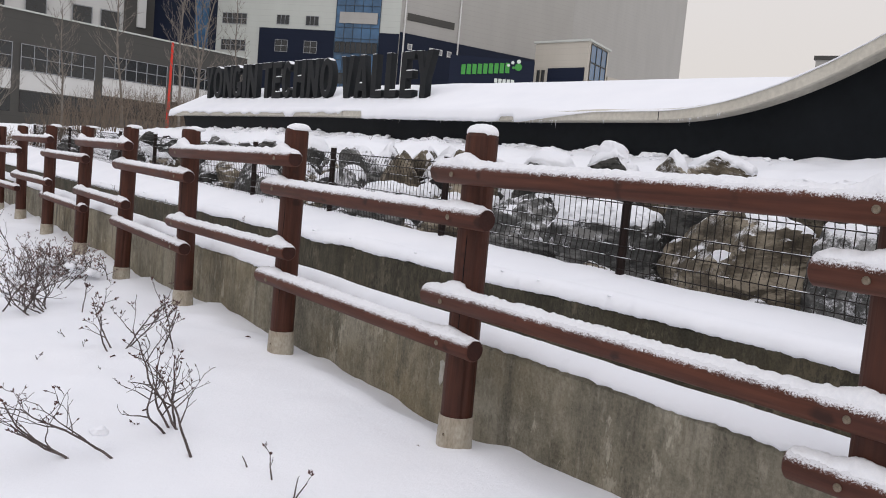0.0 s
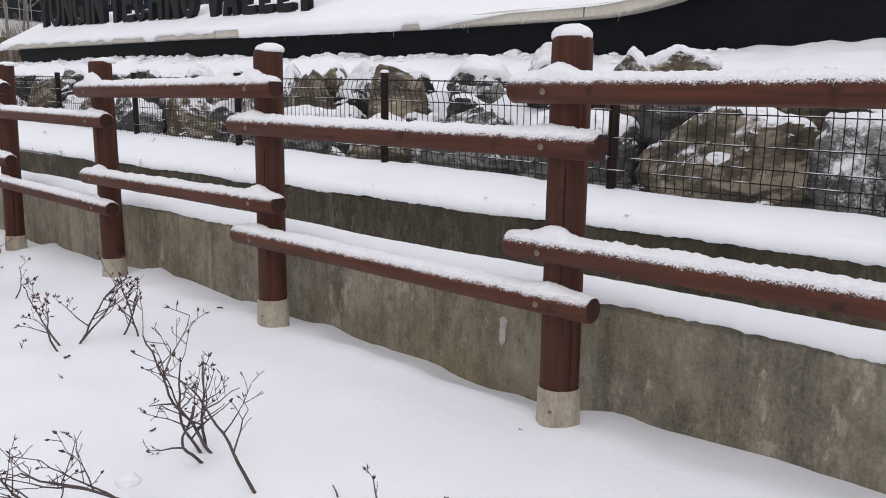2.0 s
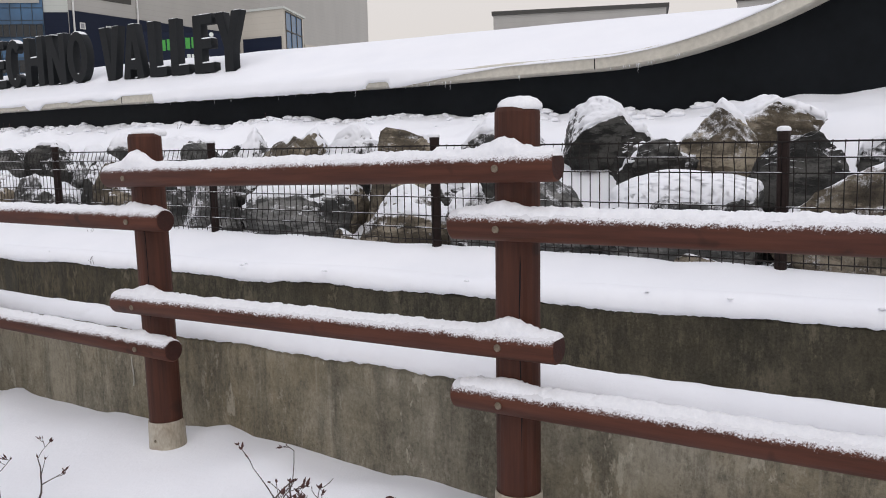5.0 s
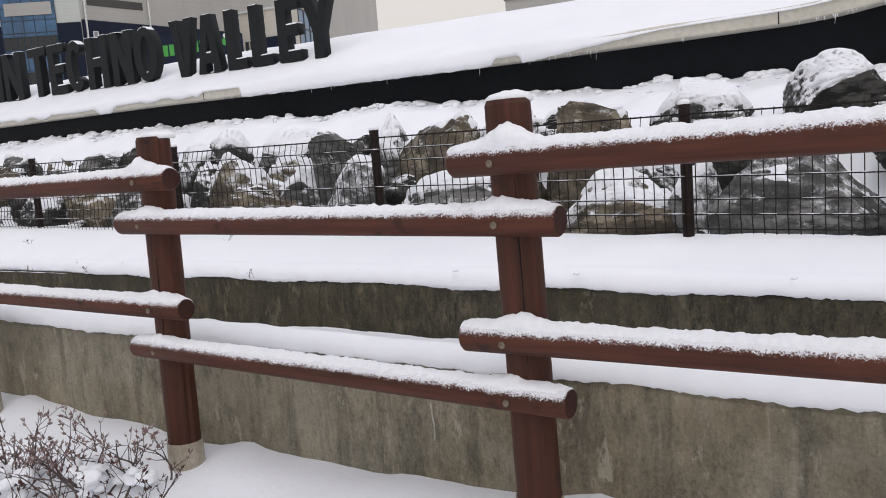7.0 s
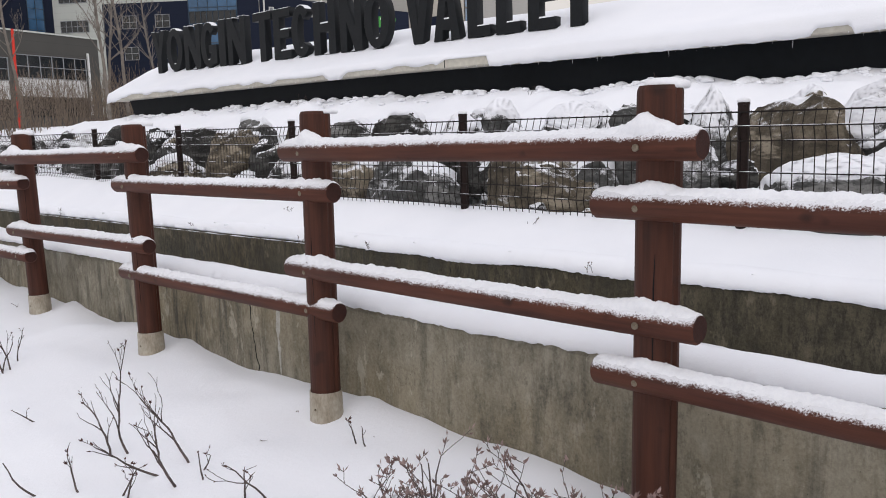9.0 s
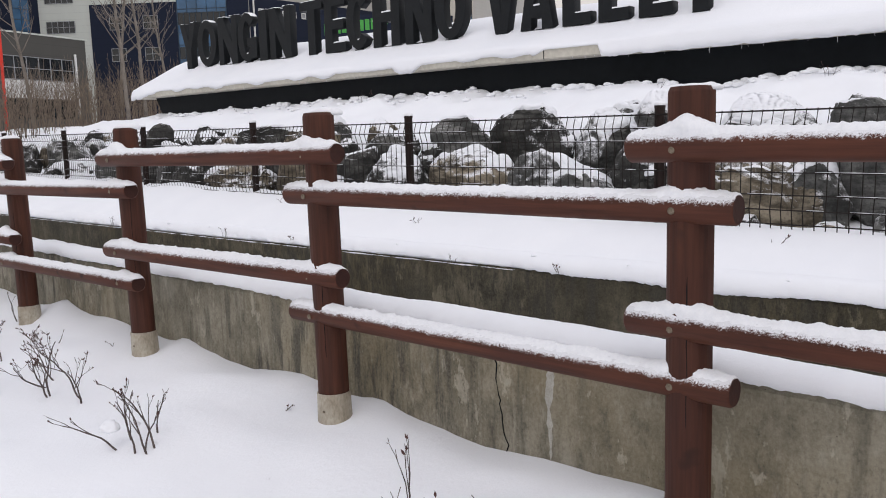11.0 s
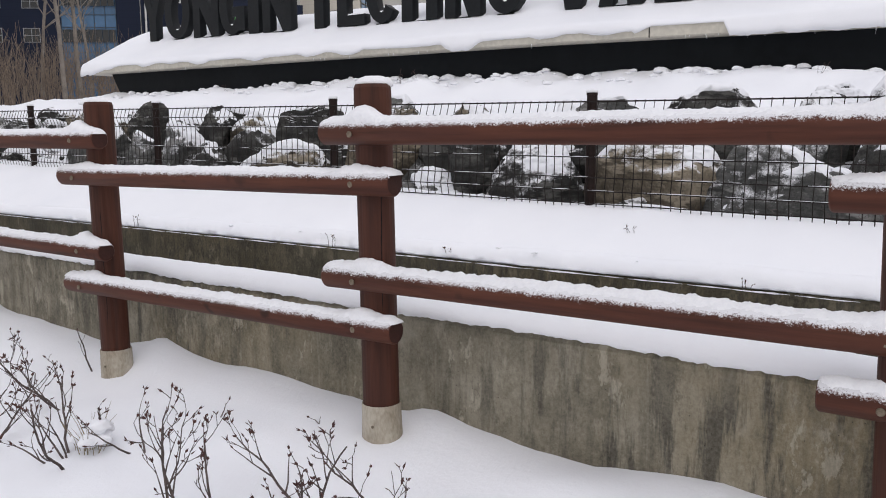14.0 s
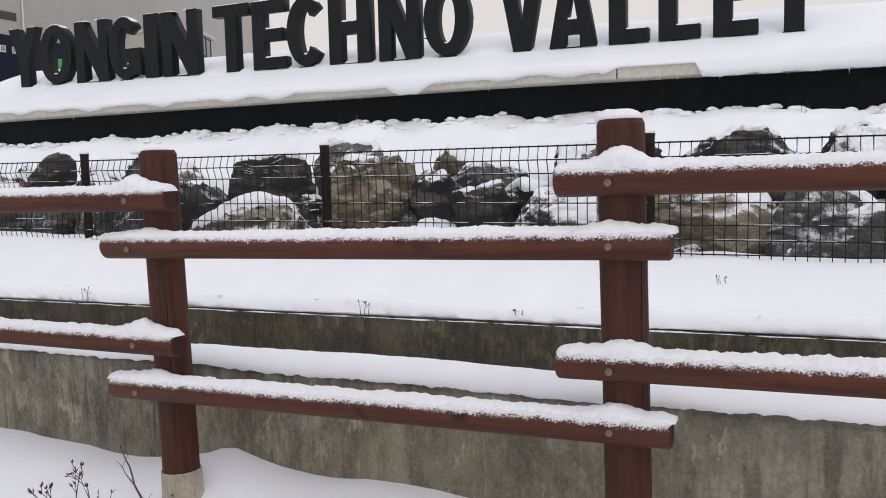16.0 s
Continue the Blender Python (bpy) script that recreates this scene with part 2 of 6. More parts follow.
def glass_material(name, tint, rough=0.08):
    m, n, l, b = shader(name)
    v = coords(n, l, "Object")
    w = noise_node(n, l, v, 0.35, 3)
    l.new(ramp(n, l, w, [(0.3, tuple(c * 0.6 for c in tint)), (0.7, tint)]), b.inputs["Base Color"])
    b.inputs["Roughness"].default_value = rough
    b.inputs["Specular IOR Level"].default_value = 0.6
    return m


def panel_material(name, c, line, step_h=1.0, step_v=6.0):
    """Sandwich-panel cladding with faint joints and dirt."""
    m, n, l, b = shader(name)
    v = coords(n, l, "Object")
    d = noise_node(n, l, coords(n, l, "Object", (0.3, 0.3, 0.06)), 1.0, 5)
    sep = n.new("ShaderNodeSeparateXYZ")
    l.new(v, sep.inputs[0])
    f = n.new("ShaderNodeMath")
    f.operation = "PINGPONG"
    f.inputs[1].default_value = step_h / 2
    l.new(sep.outputs["Z"], f.inputs[0])
    j = ramp(n, l, f.outputs[0], [(0.0, (1, 1, 1)), (0.04, (0, 0, 0))])
    col = ramp(n, l, d, [(0.3, tuple(x * 0.92 for x in c)), (0.7, c)])
    col = mixed(n, l, j, col, line)
    l.new(col, b.inputs["Base Color"])
    b.inputs["Roughness"].default_value = 0.6
    b.inputs["Specular IOR Level"].default_value = 0.2
    return m


SNOW = snow_material()
ICY = icy_snow_material()
WOOD = wood_material("stained_wood")
FROSTED = wood_material("frosted_wood", True)
ENDGRAIN = plain("end_grain", (0.022, 0.008, 0.006), (0.05, 0.017, 0.012), 25, 0.75)
STEEL = plain("galvanised_sleeve", (0.25, 0.205, 0.145), (0.53, 0.49, 0.41), 11, 0.5, 0.25, 0.12, (1, 1, 0.45))
BOLT = plain("bolt_zinc", (0.085, 0.065, 0.045), (0.26, 0.215, 0.16), 60, 0.5, 0.5, 0.1)
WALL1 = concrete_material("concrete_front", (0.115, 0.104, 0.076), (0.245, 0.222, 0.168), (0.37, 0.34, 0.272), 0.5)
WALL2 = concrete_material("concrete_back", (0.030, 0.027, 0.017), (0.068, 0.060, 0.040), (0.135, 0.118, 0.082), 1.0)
LIME = plain("lime_crust", (0.30, 0.285, 0.24), (0.52, 0.50, 0.45), 22, 0.9)
ROCK_TONES = {"grey": ((0.036, 0.037, 0.036), (0.098, 0.099, 0.095), (0.22, 0.218, 0.208)),
              "tan": ((0.048, 0.040, 0.030), (0.135, 0.112, 0.080), (0.29, 0.25, 0.19)),
              "dark": ((0.013, 0.013, 0.012), (0.037, 0.037, 0.035), (0.094, 0.092, 0.085))}
ROCKS = {(tone, k): rock_material("%s_rock" % tone, ROCK_TONES[tone], k / 4) for tone in ROCK_TONES for k in range(5)}
WIRE = plain("coated_wire", (0.010, 0.008, 0.007), (0.022, 0.017, 0.015), 12, 0.5, 0.0, 0.0, gloss=0.15)
FENCEPOST = plain("brown_steel", (0.013, 0.008, 0.007), (0.027, 0.017, 0.015), 8, 0.5, 0.1, 0.05, gloss=0.15)
BLACK = plain("black_panel", (0.004, 0.0055, 0.007), (0.008, 0.010, 0.0125), 1.2, 0.6, 0.0, 0.03, gloss=0.12)
CREAM = plain("cream_coping", (0.50, 0.47, 0.40), (0.62, 0.59, 0.51), 2.0, 0.6, 0.0, 0.05)
LETTER = plain("charcoal_letter", (0.006, 0.0075, 0.009), (0.012, 0.014, 0.016), 3.0, 0.55, 0.0, 0.03, gloss=0.2)
TWIG = plain("twig_bark", (0.042, 0.032, 0.030), (0.155, 0.125, 0.116), 14, 0.85)
LEAF = plain("dry_leaf", (0.042, 0.018, 0.018), (0.12, 0.062, 0.053), 30, 0.8)
DUSTY_LEAF = plain("dusty_leaf", (0.060, 0.030, 0.028), (0.42, 0.31, 0.285), 34, 0.85)
REED = plain("brown_stems", (0.075, 0.056, 0.042), (0.24, 0.19, 0.145), 6, 0.85)
BARK = plain("tree_bark", (0.11, 0.095, 0.08), (0.25, 0.22, 0.19), 5, 0.85)
STRAW = plain("withered_straw", (0.17, 0.135, 0.085), (0.38, 0.32, 0.22), 12, 0.85)
RED = plain("red_paint", (0.50, 0.03, 0.02), (0.62, 0.05, 0.03), 3, 0.5, 0, 0)


# ---- mesh helpers ----
def mesh_from(name, verts, faces, smooth=True):
    me = bpy.data.meshes.new(name)
    me.from_pydata(verts, [], faces)
    me.update()
    if smooth:
        me.polygons.foreach_set("use_smooth", [True] * len(me.polygons))
    return me


def part(name, bm, material, parent, label=""):
    """Links a bmesh as one mesh object under a thing or part (or at top level)."""
    me = bpy.data.meshes.new(name)
    bm.to_mesh(me)
    bm.free()
    return put(name, me, material, parent, label)


def put(name, me, material, parent=None, label="", at=None):
    if material is not None and not me.materials:
        me.materials.append(material)
    ob = new(name, me)
    if parent is not None:
        ob.parent = parent
    if at is not None:
        ob.matrix_basis = at
    if label:
        tagged(ob, label)
    return ob


def box_bm(x0, y0, z0, x1, y1, z1, bev=0.0, bm=None):
    own = bm is None
    bm = bm or bmesh.new()
    r = bmesh.ops.create_cube(bm, size=1.0, matrix=Matrix.Translation(((x0 + x1) / 2, (y0 + y1) / 2, (z0 + z1) / 2)) @ Matrix.Diagonal((x1 - x0, y1 - y0, z1 - z0, 1)))
    if bev and own:
        bmesh.ops.bevel(bm, geom=bm.edges[:], offset=bev, segments=2, affect="EDGES")
    return bm


def tube(path, radii, sides=6, cap=True):
    """Verts and faces of a tube along path, thicker and thinner by radii."""
    vs, fs = [], []
    pts = [Vector(p) for p in path]
    for i, p in enumerate(pts):
        d = (pts[min(i + 1, len(pts) - 1)] - pts[max(i - 1, 0)]).normalized()
        side = d.cross(Vector((0.31, 0.17, 0.93)))
        if side.length < 0.05:
            side = d.cross(Vector((1, 0, 0)))
        side.normalize()
        up = d.cross(side)
        for k in range(sides):
            a = 2 * math.pi * k / sides
            vs.append(p + (side * math.cos(a) + up * math.sin(a)) * radii[i])
    for i in range(len(pts) - 1):
        for k in range(sides):
            k2 = (k + 1) % sides
            fs.append((i * sides + k, i * sides + k2, (i + 1) * sides + k2, (i + 1) * sides + k))
    if cap:
        fs.append(tuple(range(sides))[::-1])
        fs.append(tuple((len(pts) - 1) * sides + k for k in range(sides)))
    return vs, fs


class Soup:
    """Collects many small shapes into one mesh."""

    def __init__(self):
        self.v, self.f = [], []

    def add(self, vs, fs):
        o = len(self.v)
        self.v.extend(vs)
        self.f.extend(tuple(i + o for i in f) for f in fs)

    def mesh(self, name, smooth=True):
        return mesh_from(name, self.v, self.f, smooth)


def n3(x, y, z=0.0):
    return noise.noise(Vector((x, y, z)))


def lerp_rows(rows, v):
    if v <= rows[0][0]:
        return rows[0][1]
    for (a, p), (b, q) in zip(rows, rows[1:]):
        if v <= b:
            return p + (q - p) * (v - a) / (b - a)
    return rows[-1][1]


# ---- the plan ----
POST_Y = [-2.17, -0.665, 0.84, 2.35, 3.828, 5.342, 6.838, 8.34, 9.849, 11.35, 12.885, 14.4, 15.9, 17.4, 18.9]
# how far each post's foot stands off its top, along the fence
FOOT_Y = [0, 0, -0.02, -0.012, 0.012, -0.03, 0.006, -0.02, -0.045, -0.03, -0.085, -0.02, 0.01, 0, 0]
FOOT_X = [0, 0, -0.01, -0.014, -0.012, -0.026, -0.045, -0.07, -0.06, -0.012, -0.012, -0.01, -0.01, 0, 0]
# how far some posts stand off the bolts of their rails, along the fence
POST_OFF = {5: 0.008, 6: -0.009, 9: 0.011, 10: 0.015}


def fence_x(y):
    return lerp_rows([(-3, 1.875), (2.35, 1.878), (3.83, 1.876), (5.34, 1.888), (6.84, 1.93), (8.34, 1.974), (9.85, 1.962), (11.35, 1.911), (12.89, 1.89), (20, 1.88)], y)



def fence_top(y):
    return 1.236 - 0.0083 * y + lerp_rows([(2.3, -0.004), (3.8, 0.005), (5.35, -0.008), (6.8, 0.006), (8.3, 0.008), (9.8, 0.011), (11.35, 0.006), (12.9, -0.01), (16, 0)], y)


def bed_line(y):
    return lerp_rows([(-4, 0.07), (1.6, 0.045), (2.4, 0.045), (3.8, 0.05), (5.3, 0.012), (6.8, -0.064), (8.3, -0.049), (9.8, -0.03), (11.3, -0.005), (12.9, -0.052), (14.5, -0.03), (30, -0.03)], y)


def bed_at_wall(y):
    return lerp_rows([(-4, 0.03), (1.77, 0.012), (2.3, -0.012), (2.75, -0.034), (3.1, -0.022), (3.75, -0.014), (4.97, 0.0), (5.4, -0.008), (5.85, -0.03), (6.5, -0.038), (6.85, -0.08), (7.15, -0.066), (7.5, -0.043), (8.3, -0.043), (8.8, -0.03), (9.4, -0.036), (9.8, -0.014), (10.3, -0.005), (10.66, -0.018), (11.3, -0.005), (12.4, 0.008), (12.9, 0.02), (13.2, 0.0), (30, 0.0)], y)


def wall1_top(y):
    return 0.385 - 0.002 * y


def wall2_top(y):
    return 0.389 - 0.0068 * y


HOLLOWS = [(1.88, 4.30, 0.05), (1.73, 2.38, 0.018), (1.11, 4.18, 0.045), (1.00, 3.27, 0.03), (1.62, 8.34, 0.038), (1.90, 8.02, 0.022), (1.86, 8.46, 0.016), (1.53, 12.85, 0.03), (1.51, 13.02, 0.025), (1.08, 2.98, 0.045), (1.45, 9.6, 0.02)]


# ---- ground: one snow sheet ----
def ground_height(x, y):
    roll = 0.014 * n3(x * 0.9, y * 0.9, 3.1) + 0.020 * n3(x * 2.7, y * 2.7, 8.2) + 0.012 * n3(x * 5, y * 5, 1.0) + 0.006 * n3(x * 9.5, y * 9.5, 4.0)
    if x < 2.19:
        k = min(1.0, max(0.0, (x - 1.86) / 0.22))
        z = bed_line(y) * (1 - k) + bed_at_wall(y) * k - 0.05 * min(max((1.8 - x), 0), 2.4)
        for py in POST_Y:
            if abs(y - py) < 1.0:
                z += 0.032 * math.exp(-((y - py + 0.09) / 0.11) ** 2 - ((x - 2.08) / 0.13) ** 2)
                z -= 0.010 * math.exp(-((y - py) / 0.14) ** 2 - ((x - 1.84) / 0.14) ** 2)
        edge = 1.56 + 0.10 * n3(0.4, y * 0.6, 7.7)
        z += 0.008 * (1 + math.tanh((x - edge) / 0.07)) * (0.6 + 0.6 * n3(2.0, y * 0.8, 1.1))
        for hx, hy, q in HOLLOWS:
            if abs(x - hx) < 0.3 and abs(y - hy) < 0.3:
                z -= 0.55 * q * math.exp(-((x - hx) ** 2 + (y - hy) ** 2) / 0.004)
        z += 0.03 * max(0, 1 - abs(x - 2.1) / 0.25) * n3(1.0, y * 1.7, 5.0)
        return z + roll
    if x < 3.56:
        return 0.05 + roll
    behind = 0.13 * max(0.0, min(1.0, (x - 4.17 - 0.0095 * min(max(y, 0), 20)) / 0.10, (4.95 - x) / 0.2))
    if x < 4.45:
        k = (x - 3.56) / 0.9
        return (wall2_top(y) + 0.05) * (1 - k) + (0.47 + 0.0155 * min(max(y, 0), 20)) * k + roll * 0.8 - behind
    z = lerp_rows([(4.45, 0.485), (4.9, 0.50), (5.25, 0.74), (5.6, 1.0), (5.95, 1.16), (6.4, 1.27), (7.2, 1.44), (9.5, 1.5), (30, 1.6), (60, 1.75), (200, 1.9)], x)
    z -= behind
    z += (0.0155 * min(max(y, 0), 20) - 0.015) * max(0.0, min(1.0, (5.3 - x) / 0.85))
    z += lerp_rows([(5, -0.02), (7, 0.0), (9, 0.06), (11, 0.09), (16, 0.12), (21, 0.10), (24, 0.0)], y) * max(0.0, min(1.0, (x - 6.2) / 0.5, (10 - x) / 2))
    if x < 7.3:
        z += (0.07 * n3(x * 1.6, y * 1.1, 9.0) + 0.05 * n3(x * 3.5, y * 3.0, 2.0)) * min(1, (x - 4.45) / 0.5)
        z -= 0.16 * max(0.0, min(1.0, (x - 4.62) / 0.12, (5.75 - x) / 0.4))
        z += max(0.0, min(1.0, (x - 6.3) / 0.5)) * (0.022 * n3(x * 5, y * 5.5, 1.5) + 0.016 * n3(x * 10, y * 11, 6.5))
    if 5.6 < x < 7.4:
        z += lerp_rows([(2.8, 0.085), (4.0, 0.045), (5.2, 0.0)], y) * min(1, (x - 5.6) / 0.5)
    return z + roll


def lines(*spans):
    out = []
    for a, b, step in spans:
        k = max(1, round((b - a) / step))
        out += [a + (b - a) * i / k for i in range(k)]
    return out + [spans[-1][1]]


gx = [-1600, -600, -200, -80, -30, -12, -6] + lines((-3, 0, 0.25), (0, 2.17, 0.062), (2.17, 2.2, 0.03), (2.2, 3.54, 0.11), (3.54, 3.58, 0.04), (3.58, 4.14, 0.08), (4.14, 4.54, 0.04), (4.54, 7.4, 0.085), (7.4, 10, 0.6)) + [14, 20, 30, 45, 60, 90, 150, 300, 700, 1600]
gy = [-1600, -600, -200, -80, -30, -12, -6] + lines((-3, 0.5, 0.16), (0.5, 16, 0.066), (16, 26, 0.12), (26, 40, 0.8)) + [50, 65, 90, 130, 250, 600, 1600]
gv = [(x, y, ground_height(x, y)) for x in gx for y in gy]
ny = len(gy)
gf = [(i * ny + j, (i + 1) * ny + j, (i + 1) * ny + j + 1, i * ny + j + 1) for i in range(len(gx) - 1) for j in range(ny - 1)]
tagged(put("ground", mesh_from("ground", gv, gf), SNOW), "snow-covered planting bed, ditch and stony bank", "ground", kind="structure")


# ---- the two concrete walls of the ditch ----
def long_wall(name, x0, x1, top, material, label, wobble):
    vs, fs = [], []
    ys = lines((-12, 0, 0.5), (0, 17, 0.12), (17, 45, 0.7))
    prof = [(x0, -0.6), (x0, -0.1), (x0, 0.1), (x0, 0.22), (x0, "lo"), (x0 + 0.014, "hi"), (x1 - 0.014, "hi"), (x1, "lo"), (x1, -0.6)]
    for y in ys:
        t = top(y) + wobble * n3(y * 3.0, 0.3, x0) * 0.6
        for i, (x, z) in enumerate(prof):
            zz = t - 0.014 if z == "lo" else t if z == "hi" else z
            dx = wobble * n3(y * 2.2, zz * 3.0, 7.0) if 0 < i < 4 else 0
            vs.append((x + dx * 0.5, y, zz))
    k = len(prof)
    for j in range(len(ys) - 1):
        for i in range(k - 1):
            fs.append((j * k + i, (j + 1) * k + i, (j + 1) * k + i + 1, j * k + i + 1)[::-1])
        fs.append((j * k, (j * k + k - 1), (j + 1) * k + k - 1, (j + 1) * k)[::-1])
    fs.append(tuple(range(k)))
    fs.append(tuple((len(ys) - 1) * k + i for i in range(k))[::-1])
    return tagged(put(name, mesh_from(name, vs, fs, False), material), label, "retaining wall", kind="structure")


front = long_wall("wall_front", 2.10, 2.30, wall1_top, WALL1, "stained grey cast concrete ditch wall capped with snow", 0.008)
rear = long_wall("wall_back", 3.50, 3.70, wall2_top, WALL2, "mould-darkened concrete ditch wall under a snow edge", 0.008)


def snow_strip(name, x0, x1, base, thick, seed, label, drop=0.0, back=0.0):
    """A soft snow layer along y on top of a wall, bulging over its front edge."""
    ys = lines((-12, 0, 0.4), (0, 16, 0.012), (16, 45, 0.5))
    vs, fs, k = [], [], 11
    for y in ys:
        b = base(y)
        out = 0.020 + 0.018 * n3(y * 2.1, seed, 0) + 0.016 * n3(y * 7.5, seed, 2.0) + 0.009 * n3(y * 19, seed, 1.0)
        back_off = 0.011 * min(1.0, max(0.0, (y - 9.9) / 0.4)) if x0 > 3 else 0.0
        out -= back_off * 1.5
        low = -back_off + drop * (0.3 if back_off else 1.0) * max(0, 0.4 + n3(y * 1.6, seed, 5.0)) + (0.004 if x0 < 3 else 0.008) * n3(y * 9, seed, 4) + 0.006 * n3(y * 24, seed, 4) + 0.006 * n3(y * 52, seed, 4) - 0.006
        th = thick * (1 + 0.16 * n3(y * 1.1, seed, 3.0) + 0.07 * n3(y * 4.1, seed, 3.5))
        for i in range(k):
            if i == 0:
                p = (x0 + 0.03, b - 0.003)
            elif i == 1:
                p = (x0 - out * 0.5, b - low)
            elif i < 7:
                a = (i - 2) / 4 * math.pi / 2
                p = (x0 - out + (0.075 + out) * (1 - math.cos(a)), b - low * 0.3 + 0.012 + (th - 0.012) * math.sin(a))
            else:
                u = (i - 6) / 4
                p = (x0 + 0.075 + (x1 - x0 - 0.075) * u, b + th + back * u * u + 0.004 * n3(y * 3, u * 3, seed))
            vs.append((p[0], y, p[1]))
    for j in range(len(ys) - 1):
        for i in range(k - 1):
            fs.append((j * k + i, j * k + i + 1, (j + 1) * k + i + 1, (j + 1) * k + i))
    return tagged(put(name, mesh_from(name, vs, fs), SNOW), label, "snow", kind="stuff")


snow_strip("snow_cap", 2.10, 2.36, wall1_top, 0.065, 1.3, "smooth snow layer on the front ditch wall", 0.012, -0.22)
snow_strip("snow_edge", 3.50, 3.75, wall2_top, 0.085, 6.1, "thick snow edge overhanging the back ditch wall", 0.032, -0.03)


def wall_crack(parent, x, y, z0, z1, seed):
    """A thin jagged crack running up the wall's face."""
    rng = random.Random(seed)
    pts, z = [], z0
    while z < z1:
        pts.append((x, y, z))
        y += rng.uniform(-0.012, 0.012)
        z += rng.uniform(0.012, 0.03)
    put("crack", mesh_from("crack", *tube(pts, [rng.uniform(0.0018, 0.0035) for _ in pts], 4)), BLACK, parent, "dark jagged crack")


wall_crack(front, 2.0985, 9.115, -0.12, 0.30, 3)
wall_crack(rear, 3.4985, 9.14, 0.04, 0.29, 6)


def lime_streak(parent, x, y, z0, z1, wide, seed):
    """A pale crusted run of lime down the wall's face, ragged on both sides."""
    vs, fs, n = [], [], 46
    for i in range(n + 1):
        z = z0 + (z1 - z0) * i / n
        mid = y + 0.012 * n3(z * 9, seed, 0.0)
        half = max(0.003, wide * (0.35 + 0.65 * i / n) * (0.75 + 0.6 * n3(z * 16, seed, 4.0) + 0.5 * n3(z * 45, seed, 8.0))) * min(1, 0.1 + (n - i) / 5, 0.1 + i / 5)
        rise = 0.0025 + 0.0012 * n3(z * 40, seed, 2.0)
        vs += [(x, mid - half, z), (x - rise, mid - half * 0.5, z), (x - rise, mid + half * 0.6, z), (x, mid + half, z)]
    for i in range(n):
        fs += [(i * 4 + q, i * 4 + q + 1, i * 4 + q + 5, i * 4 + q + 4) for q in range(3)]
    put("lime_streak", mesh_from("lime_streak", vs, fs), LIME, parent, "pale crusted run of lime")


lime_streak(front, 2.097, 8.91, -0.03, 0.30, 0.022, 2.2)
lime_streak(front, 2.097, 5.83, 0.12, 0.25, 0.006, 4.1)
lime_streak(front, 2.097, 2.75, 0.14, 0.255, 0.026, 7.3)


def frost_line():
    """A thin ragged line of frost caught on a step just under the back wall's top."""
    s = Soup()
    y = 10.15
    while y < 18:
        run = 0.25 + 0.6 * abs(n3(y * 1.3, 0.2, 4.0))
        pts, rad = [], []
        k = int(run / 0.02)
        for i in range(k + 1):
            yy = y + run * i / k
            pts.append((3.502, yy, wall2_top(yy) - 0.007 + 0.003 * n3(yy * 6, 1, 1)))
            rad.append(max(0.0008, (0.0028 + 0.0034 * n3(yy * 5, 2, 2) + 0.0026 * n3(yy * 34, 2, 2)) * min(1, i / 3, (k - i) / 3)))
        s.add(*tube(pts, rad, 6))
        y += run + 0.02
    tagged(put("frost_line", s.mesh("frost_line"), SNOW), "thin ragged line of frost on the back ditch wall", "snow", kind="stuff")


frost_line()


# ---- timber rail fence ----
def post_mesh():
    """A round post with a chamfered top and drying cracks, unit: base at 0, top at 1.25."""
    rng = random.Random(3)
    rings = [(-0.25, 0.060), (0.0, 0.060), (0.3, 0.0605), (0.6, 0.060), (0.9, 0.0598), (1.2, 0.060), (1.238, 0.0595), (1.25, 0.054)]
    n, vs, fs = 28, [], []
    crack = 19
    for z, r in rings:
        for k in range(n):
            a = 2 * math.pi * k / n
            rr = r - (0.006 if k == crack and z > 0.25 else 0) + 0.0012 * n3(math.cos(a) * 2, math.sin(a) * 2, z * 3)
            vs.append((rr * math.cos(a), rr * math.sin(a), z))
    for i in range(len(rings) - 1):
        for k in range(n):
            k2 = (k + 1) % n
            fs.append((i * n + k, i * n + k2, (i + 1) * n + k2, (i + 1) * n + k))
    fs.append(tuple((len(rings) - 1) * n + k for k in range(n)))
    return mesh_from("post", vs, fs, False)


def sleeve_mesh():
    n, vs, fs = 28, [], []
    for z, r in ((-0.3, 0.071), (0.0, 0.069), (0.122, 0.0655), (0.127, 0.064), (0.122, 0.0605)):
        vs += [(r * math.cos(2 * math.pi * k / n), r * math.sin(2 * math.pi * k / n), z) for k in range(n)]
    for i in range(4):
        fs += [(i * n + k, i * n + (k + 1) % n, (i + 1) * n + (k + 1) % n, (i + 1) * n + k) for k in range(n)]
    return mesh_from("sleeve", vs, fs, False)


def stud_mesh(r, h):
    """A domed bolt head whose axis is -x."""
    vs, fs, n = [], [], 12
    for d, q in ((0.0, 1.0), (0.6, 1.0), (0.9, 0.8), (1.0, 0.4)):
        vs += [(-h * d, r * q * math.cos(2 * math.pi * k / n), r * q * math.sin(2 * math.pi * k / n)) for k in range(n)]
    for i in range(3):
        fs += [(i * n + k, (i + 1) * n + k, (i + 1) * n + (k + 1) % n, i * n + (k + 1) % n) for k in range(n)]
    fs.append(tuple(3 * n + k for k in range(n))[::-1])
    return mesh_from("bolt", vs, fs)


RAIL_R, RAIL_LEN, RAIL_OUT = 0.041, 1.505 + 0.30, 0.080


